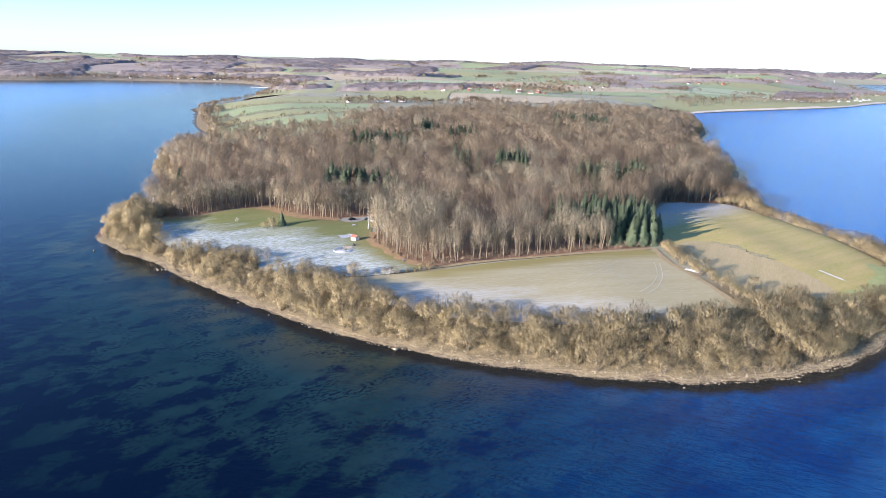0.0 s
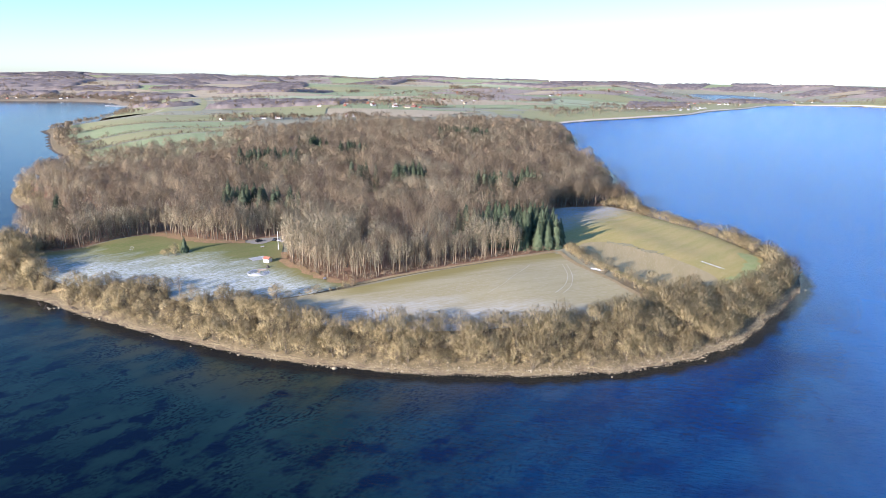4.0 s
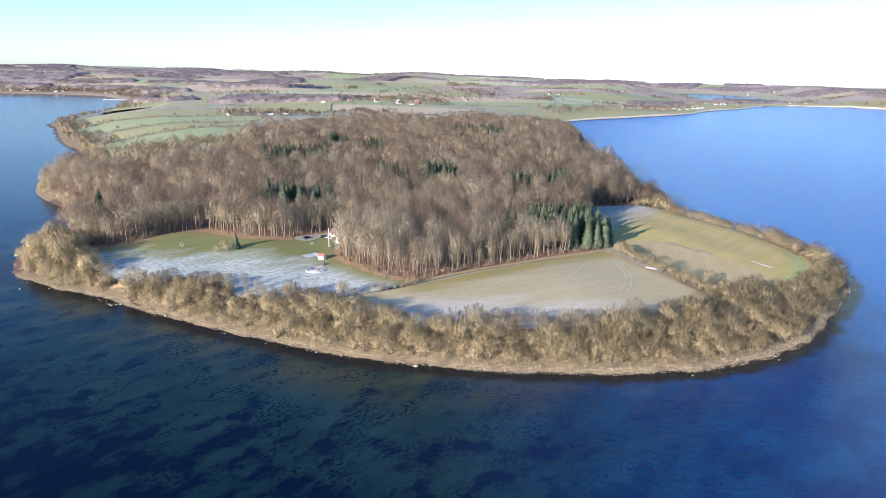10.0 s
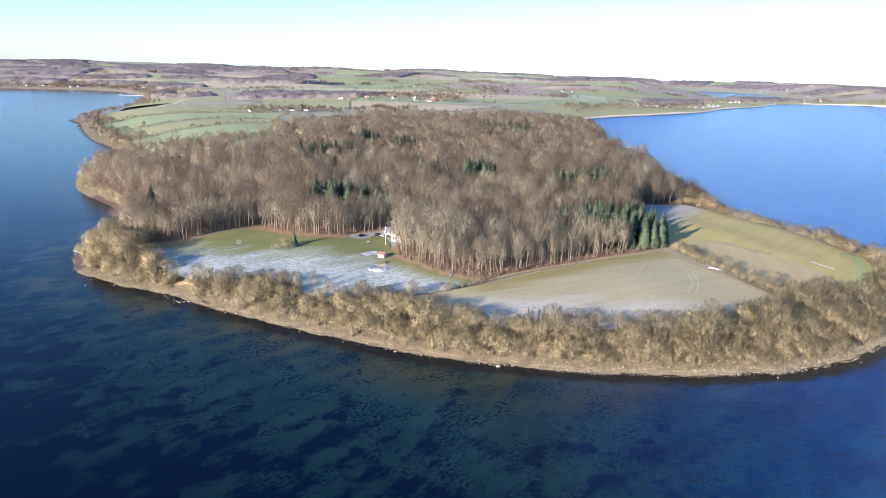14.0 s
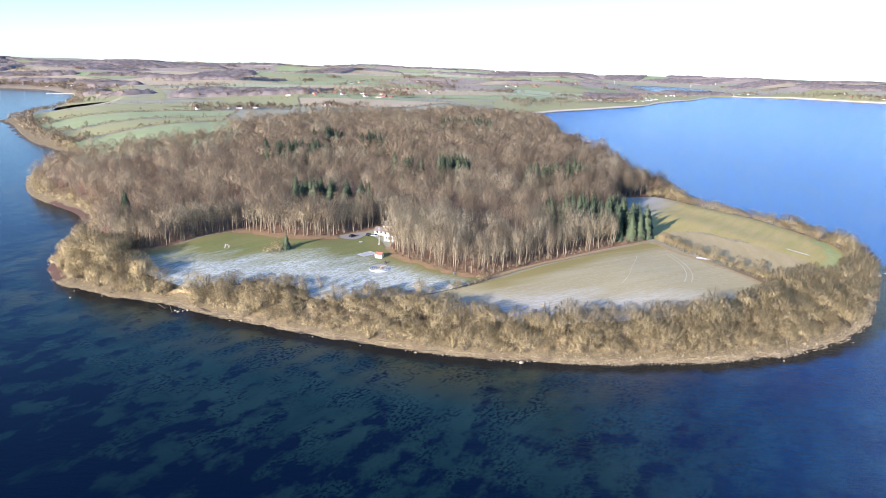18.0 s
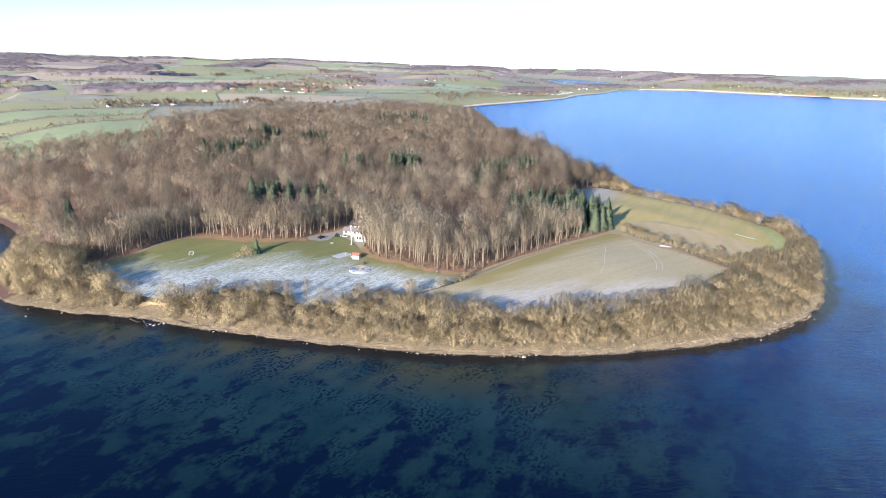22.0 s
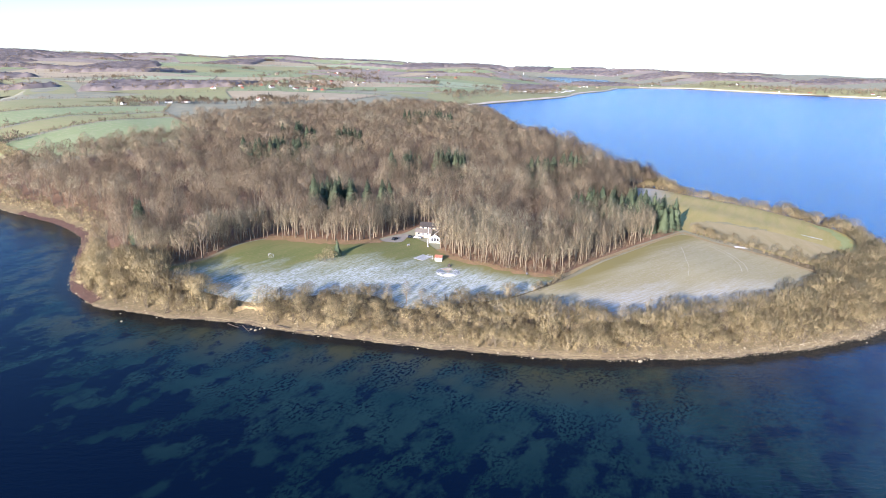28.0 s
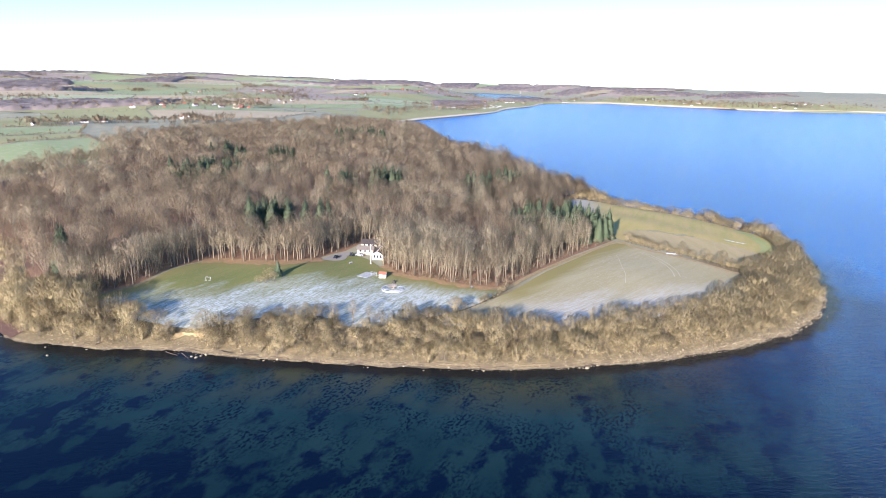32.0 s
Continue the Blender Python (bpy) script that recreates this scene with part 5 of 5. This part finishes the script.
lodge = house("forest_lodge", 14, 7, 2.6, 4.4, M_WOOD, M_SLAB, "low lodge with a pale roof deep in the wood", "house", windows=4)
lodge.matrix_basis = at(-48, 738, -8, 0.3)
deck = tagged(new("timber_deck"), "tan timber deck beside the white wing", "deck")
for i in range(14):
    part("plank", block(i * 0.42, i * 0.42 + 0.39, 0, 4.5, 0.15, 0.22), M_CREAM, deck)
deck.matrix_basis = at(-22, 338, 20, 0.1)


def car(paint, label):
    top = tagged(new("car"), label, "car", "cars in the yard")
    bm = block(-2.1, 2.1, -0.85, 0.85, 0.35, 0.85, 0.12)
    part("body", bm, paint, top)
    cab = bmesh.new()
    lo = [cab.verts.new(p) for p in ((-1.7, -0.78, 0.84), (1.1, -0.78, 0.84), (1.1, 0.78, 0.84), (-1.7, 0.78, 0.84))]
    hi = [cab.verts.new(p) for p in ((-1.3, -0.62, 1.42), (0.4, -0.62, 1.42), (0.4, 0.62, 1.42), (-1.3, 0.62, 1.42))]
    cab.faces.new(hi)
    for i in range(4):
        cab.faces.new([lo[i], lo[(i + 1) % 4], hi[(i + 1) % 4], hi[i]])
    part("cabin", cab, M_GLASS, top)
    part("roof", block(-1.3, 0.4, -0.62, 0.62, 1.41, 1.46, 0.015), paint, top)
    for x in (-1.3, 1.3):
        for y in (-0.85, 0.85):
            part("wheel", rod((x, y - 0.1, 0.32), (x, y + 0.1, 0.32), 0.32, 12), M_TYRE, top)
    return top


for x, y, a, paint, label in ((-43.6, 350.0, 60, M_CAR_D, "dark parked car on the gravel yard"), (-40.4, 347.0, -39, M_CAR_L, "silver parked car beside the cream hall"), (-52.5, 349.5, 35, M_CAR_D, "dark parked car under the trees")):
    car(paint, label).matrix_basis = at(x, y, a, 0.25)

# ---- on the lawn ----
pole = tagged(new("flagpole"), "tall white flagpole on the lawn", "flagpole")
part("pole", rod((0, 0, -0.3), (0, 0, 10.0), 0.16, 10, 0.09), M_STEEL, pole)
part("knob", rod((0, 0, 10.0), (0, 0, 10.3), 0.16, 10, 0.05), M_STEEL, pole)
part("base", block(-0.35, 0.35, -0.35, 0.35, -0.2, 0.45, 0.04), M_SLAB, pole)
pole.matrix_basis = at(-41.0, 332.3, 0, 0.1)
M_NET = mat("pale_net_cord", (0.55, 0.55, 0.55), (0.5, 0.5, 0.5), 0.3)[0]


M_GOAL = mat("dull_galvanised_tube", (0.50, 0.50, 0.48), (0.42, 0.42, 0.40), 0.5, rough=0.5)[0]


def goal():
    top = tagged(new("goal"), "white metal ball goal with a slack net", "goal", "goals on the lawn")
    for x in (-1.5, 1.5):
        part("post", block(x - 0.04, x + 0.04, -0.04, 0.04, -0.1, 2.0, 0.01), M_GOAL, top)
        part("stay", rod((x, 0, 1.95), (x, 1.2, 0.03), 0.035, 6), M_GOAL, top)
        part("side_rail", rod((x, 0, 0.04), (x, 1.2, 0.04), 0.035, 6), M_GOAL, top)
    part("crossbar", block(-1.54, 1.54, -0.04, 0.04, 1.96, 2.04, 0.01), M_GOAL, top)
    part("back_rail", rod((-1.5, 1.2, 0.04), (1.5, 1.2, 0.04), 0.035, 6), M_GOAL, top)
    net = bmesh.new()
    for i in range(0, 13, 2):
        x = -1.5 + i * 0.25
        for v, f in (tube([(x, 0, 2.0), (x, 1.2, 0.05)], [0.006, 0.006], 3), tube([(-1.5, i * 0.1, 2.0 - i * 0.163), (1.5, i * 0.1, 2.0 - i * 0.163)], [0.006, 0.006], 3)):
            vs = [net.verts.new(p) for p in v]
            for q in f:
                net.faces.new([vs[j] for j in q])
    part("net", net, M_NET, top)
    return top


first = goal()
first.matrix_basis = at(-118, 346.5, 140, 0.12, 0.82)
again(first, at(-48.4, 314.2, -52, 0.3))
pad = tagged(new("ball_court"), "small frosted concrete ball court", "court")
for i in range(4):
    for j in range(3):
        part("slab", block(i * 2.0 + 0.02, i * 2.0 + 1.96, j * 2.0 + 0.02, j * 2.0 + 1.96, 0, 0.12, 0.01), M_SLAB, pad)
pad.matrix_basis = at(-52.6, 313.2, 28, 0.3)
M_REDWOOD = mat("red_painted_boards", (0.42, 0.10, 0.06), (0.36, 0.085, 0.05), 0.6, (0.30, 0.08, 0.05), 0.15, rough=0.75)[0]
shed = tagged(new("garden_shed"), "small shed with red roof and white gable", "shed")
part("wall", gable_body(3.4, 2.8, 1.9, 2.8), M_WHITE, shed)
for side in (-1, 1):
    part("roof", roof_slab(3.4, 2.8, 1.9, 2.8, side, 0.2, 0.1), M_TILE, shed)
part("door", block(-0.04, 0.04, -0.5, 0.5, 0, 1.8, 0.01), M_REDWOOD, shed)
shed.matrix_basis = at(-46.6, 311.6, -38, 0.12)

ring = tagged(new("bench_ring"), "round frosted ring of log benches on the lawn", "fire circle")


def arc_bench(rad, a0, a1, wide, z0, z1, steps=10):
    bm = bmesh.new()
    prev = None
    for k in range(steps + 1):
        a = radians(a0 + (a1 - a0) * k / steps)
        row = [bm.verts.new((math.cos(a) * q, math.sin(a) * q, z)) for q, z in ((rad, z0), (rad + wide, z0), (rad + wide, z1), (rad, z1))]
        if prev:
            for i in range(4):
                bm.faces.new([prev[i], prev[(i + 1) % 4], row[(i + 1) % 4], row[i]])
        else:
            bm.faces.new(row[::-1])
        prev = row
    bm.faces.new(prev)
    return bm


M_RIMFROST = mat("frosted_gravel", (0.30, 0.33, 0.25), (0.22, 0.24, 0.16), 1.2, (0.42, 0.42, 0.40), 0.3)[0]
part("kerb", arc_bench(5.0, 0, 360, 0.45, -0.3, 0.28, 48), M_FROSTWOOD, ring, "white frosted kerb")
part("floor", arc_bench(0.02, 0, 360, 4.98, -0.3, 0.09, 48), M_RIMFROST, ring)
for rad, z in ((4.1, 0.42), (3.2, 0.36), (2.3, 0.30)):
    for a in (20, 110, 200, 290):
        part("bench", arc_bench(rad, a, a + 70, 0.42, 0.04, z), M_FROSTWOOD if a != 20 else M_WOOD, ring)
part("fire_pit", arc_bench(0.5, 0, 360, 0.35, -0.1, 0.4, 20), M_WOOD, ring, "charred fire pit")
ring.matrix_basis = at(-48.3, 294.3, 15, 0.16)
hut = tagged(new("shelter"), "small dark pointed timber shelter beside the ring", "shelter")
bm = bmesh.new()
bmesh.ops.create_cone(bm, cap_ends=True, segments=6, radius1=1.1, radius2=0.05, depth=1.6, matrix=Matrix.Translation((0, 0, 0.8)))
part("cover", bm, M_FELT, hut)
part("pole_top", rod((0, 0, 1.45), (0, 0, 1.9), 0.05, 6), M_WOOD, hut)
hut.matrix_basis = at(-44.6, 300.6, 0, 0.1)
for x, y, a in ((-49.7, 337.4, 20), (-17.4, 275.8, 40)):
    b = tagged(new("bench"), "plain bench on the grass" if y > 300 else "pale bench at the foot of the wood", "bench")
    part("seat", block(-0.9, 0.9, -0.25, 0.25, 0.42, 0.5, 0.01), M_FROSTWOOD, b)
    part("backrest", block(-0.9, 0.9, 0.22, 0.3, 0.55, 0.95, 0.01), M_FROSTWOOD, b)
    for px_ in (-0.7, 0.7):
        part("leg", block(px_ - 0.06, px_ + 0.06, -0.2, 0.25, -0.1, 0.43), M_WOOD, b)
    b.matrix_basis = at(x, y, a, 0.12)


def lone(kind, name, label, x, y, scale, mats, category="tree"):
    t = tree_thing(name, kind, mats, ("trunk", "crown"), label, category, "")
    t.matrix_basis = at(x, y, rng.uniform(0, 360), -0.1, scale)


for x, y, s, k in ((-86.3, 273.2, 0.56, 0), (-79.7, 269.9, 0.58, 1), (-74.1, 266.3, 0.48, 2), (-38.5, 256.5, 0.42, 3), (-143.6, 301.5, 0.50, 0)):
    lone(ASH[k], "young_tree", "small pale bare tree standing on the lawn's edge", x, y, s, (M_PALEBARK, M_ASH))
for x, y, s, k in ((-34.5, 331, 0.8, 1), (-25.5, 337.5, 0.9, 2), (-30.5, 326, 0.85, 0), (-36, 322, 0.8, 3), (-33.5, 316, 0.9, 1)):
    lone(BEECH[k], "yard_tree", "bare beech standing beside the white wing", x, y, s, (M_BARK, M_BEECH))
for x, y, s, k in ((-170, 325, 0.62, 1), (-162, 311, 0.52, 2), (-176, 338, 0.66, 0), (-186, 352, 0.7, 3), (-152, 318, 0.5, 1)):
    lone(ASH[k], "shore_tree", "spreading bare tree with pale limbs above the beach", x, y, s, (M_PALEBARK, M_ASH))
lone(SPRUCE[0], "lawn_spruce", "single blue-green spruce on the lawn", -89.0, 333.5, 0.5, (M_BARK, M_NEEDLE))
for x, y, s, k in ((-96.5, 329.5, 0.72, 1), (-92.8, 329, 0.74, 2), (-98.5, 331, 0.6, 3), (-94, 332, 0.8, 4), (121, 297, 0.62, 1), (122, 292, 0.5, 3), (124, 254, 0.8, 4), (129, 246, 0.78, 1), (118, 273, 0.5, 0), (134, 250, 0.85, 2), (113, 292, 0.6, 4), (143, 240, 0.8, 1)):
    lone(SCRUB[k], "bush", "rounded bare bush standing in the open", x, y, s, (M_BARK, M_SCRUB), "bush")

# ---- the beach ----
def stone_shape(seed):
    r = np.random.default_rng(seed)
    bm = bmesh.new()
    bmesh.ops.create_icosphere(bm, subdivisions=1, radius=1.0)
    v = np.array([p.co for p in bm.verts]) * r.uniform(0.75, 1.15, (len(bm.verts), 1)) * (1.0, r.uniform(0.6, 0.9), 0.62)
    f = np.array([[q.index for q in t.verts] for t in bm.faces])
    bm.free()
    return v, f


STONES = [stone_shape(200 + k) for k in range(4)]
nothing = (np.zeros((0, 3)), np.zeros((0, 3), int), np.zeros((0, 3)))
near_line = coast_line[92:205]
seg = rng.integers(0, len(near_line) - 1, 26000)
u = rng.uniform(0, 1, (26000, 1))
p = near_line[seg] * (1 - u) + near_line[seg + 1] * u
p = p + rng.normal(0, 4.5, (26000, 2))
s = shore(p[:, 0], p[:, 1])
ok = (s > -0.4) & (s < 7.0) & (rng.uniform(0, 1, len(p)) < 0.12 + 0.88 * smooth(-60, 60, p[:, 0]))
p, s = p[ok], s[ok]
z = np.where(s > 0, height(p[:, 0], p[:, 1]), -0.05)
r_ = np.clip(rng.lognormal(-1.6, 0.42, len(p)), 0.1, 0.55)
planted("beach_stones", [(stem_normals(*q), nothing) for q in STONES], np.column_stack([p, z + 0.03, r_, rng.integers(0, 4, len(p))]), [M_STONE], "pale grey and tan stones strewn along the beach", "stones", rng.uniform(0, 1, len(p)))
models = []
# the last entry is a boulder standing in for a small buoy
big = [(-137.2, 283.7, 0.9), (-135.4, 284.2, 0.7), (-133.6, 284.3, 0.8), (-138.6, 285.4, 0.6), (-16.0, 203.2, 1.25), (-183.7, 312.4, 0.8)]
for k in range(30):
    c = near_line[int(rng.integers(0, len(near_line)))] + rng.normal(0, 2.0, 2)
    if -3 < shore(c[:1], c[1:])[0] < 5:
        big.append((c[0], c[1], rng.uniform(0.35, 0.75)))
for i, (x, y, s) in enumerate(big):
    m = pose(x, y, max(0.0, float(height(np.array([x]), np.array([y]))[0])) + 0.12 * s, 0, 0, rng.uniform(0, 360)) @ Matrix.Scale(s, 4)
    if i < 4:
        v, f = STONES[i]
        ob = tagged(new("boulder", mesh_of("boulder", v, f, [M_STONE], None, {"tint": np.full(len(v), 0.75)})), "pale boulder lying at the water's edge", "boulder", "boulders along the beach")
        ob.matrix_basis = m
        models.append(ob)
    else:
        again(models[i % 4], m)
for x, y, a, ln in ((-146, 294.5, -60, 7), (-141, 290.5, -80, 8), (-129, 283, -50, 6), (-168, 312.5, 20, 5), (-118, 273, 150, 6)):
    log = tagged(new("fallen_trunk"), "fallen bare trunk lying across the beach", "log")
    part("stem", rod((0, 0, 0.3), (ln, 0, 0.2), 0.22, 7, 0.1), M_BARK, log)
    for k in range(4):
        part("branch", rod((ln * (0.45 + 0.13 * k), 0, 0.25), (ln * (0.6 + 0.14 * k), (-1)**k * 1.2, 0.7), 0.07, 4, 0.02), M_BARK, log)
    log.matrix_basis = at(x, y, a, 0.1)

# ---- villages, caravans, turbines ----
M_OLDTILE = mat("weathered_roof_tile", (0.22, 0.11, 0.075), (0.17, 0.09, 0.065), 1.5, (0.13, 0.09, 0.07), 0.3, rough=0.85)[0]
HOMES = [house("village_house", 13, 8, 2.8, 6.2, w, r, lab, "house", "houses of the far villages", windows=2) for w, r, lab in ((M_WHITE, M_OLDTILE, "white house with a red tiled roof, far off"), (M_BRICK, M_OLDTILE, "red brick house with a tiled roof, far off"), (M_WHITE, M_FELT, "white house with a dark roof, far off"), (M_CREAM, M_ETERNIT, "cream house with a grey roof, far off"))]
count = 0
for x, y, dx, dy, n in VILLAGES:
    for k in range(n):
        hx_, hy_ = x + rng.uniform(-dx, dx), y + rng.uniform(-dy, dy)
        if shore(np.array([hx_]), np.array([hy_]))[0] < 12:
            continue
        m = at(hx_, hy_, rng.uniform(0, 180), 0.6, rng.uniform(0.6, 0.95))
        if count < 4:
            HOMES[count].matrix_basis = m
        else:
            again(HOMES[int(rng.integers(0, 4))], m)
        count += 1
M_VAN = mat("dull_white_panel", (0.52, 0.52, 0.50), (0.44, 0.44, 0.42), 2, rough=0.5)[0]
van = tagged(new("caravan"), "white caravan parked on the camping ground", "caravan", "caravans on the camping ground")
part("body", block(-3.2, 3.2, -1.2, 1.2, 0.5, 2.8, 0.25), M_VAN, van)
part("window", block(-1.5, 1.5, -1.24, 1.24, 1.5, 2.1, 0.02), M_GLASS, van)
part("wheel", rod((0.2, -1.1, 0.4), (0.2, 1.1, 0.4), 0.35, 10), M_TYRE, van)
row = 0
for k in range(95):
    x, y = 900 + rng.uniform(0, 380), 0
    y = 1670 + (x - 900) * 0.42 + rng.uniform(20, 150)
    if shore(np.array([x]), np.array([y]))[0] < 25:
        continue
    m = at(x, y, rng.choice([20.0, 110.0]) + rng.normal(0, 4), 0.4, 1.0)
    if row == 0:
        van.matrix_basis = m
    else:
        again(van, m)
    row += 1
turb = tagged(new("wind_turbine"), "white wind turbine on the far horizon", "wind turbine", "turbines on the horizon")
part("tower", rod((0, 0, -2), (0, 0, 38), 1.5, 10, 0.9), M_STEEL, turb)
part("nacelle", block(-1.2, 1.2, -2.5, 2.5, 37.3, 39.6, 0.3), M_STEEL, turb)
for k in range(3):
    a = radians(20 + 120 * k)
    part("blade", rod((0, -2.8, 38.4), (math.sin(a) * 18, -2.8, 38.4 + math.cos(a) * 18), 0.7, 6, 0.2), M_STEEL, turb)
spots = [(2640, 3450), (2760, 3370), (3080, 3050), (2300, 3800)]
turb.matrix_basis = at(*spots[0], -30, 0, 0.42)
for x, y in spots[1:]:
    again(turb, at(x, y, -30, 0, 0.42))
mast = tagged(new("water_tower"), "pale concrete tower on the horizon", "tower")
part("shaft", rod((0, 0, -2), (0, 0, 34), 3.2, 12, 2.6), M_STEEL, mast)
part("head", rod((0, 0, 34), (0, 0, 40), 5.0, 12, 5.5), M_STEEL, mast)
mast.matrix_basis = at(1560, 4110)
pier = tagged(new("pier"), "long low stone pier of the far harbour", "pier")
part("deck", block(-80, 10, -3, 3, -1.0, 1.4, 0.1), M_SLAB, pier)
part("head", block(-92, -80, -5, 5, -1.0, 1.7, 0.1), M_SLAB, pier)
pier.matrix_basis = pose(-545, 2080, 0, 0, 0, -12)
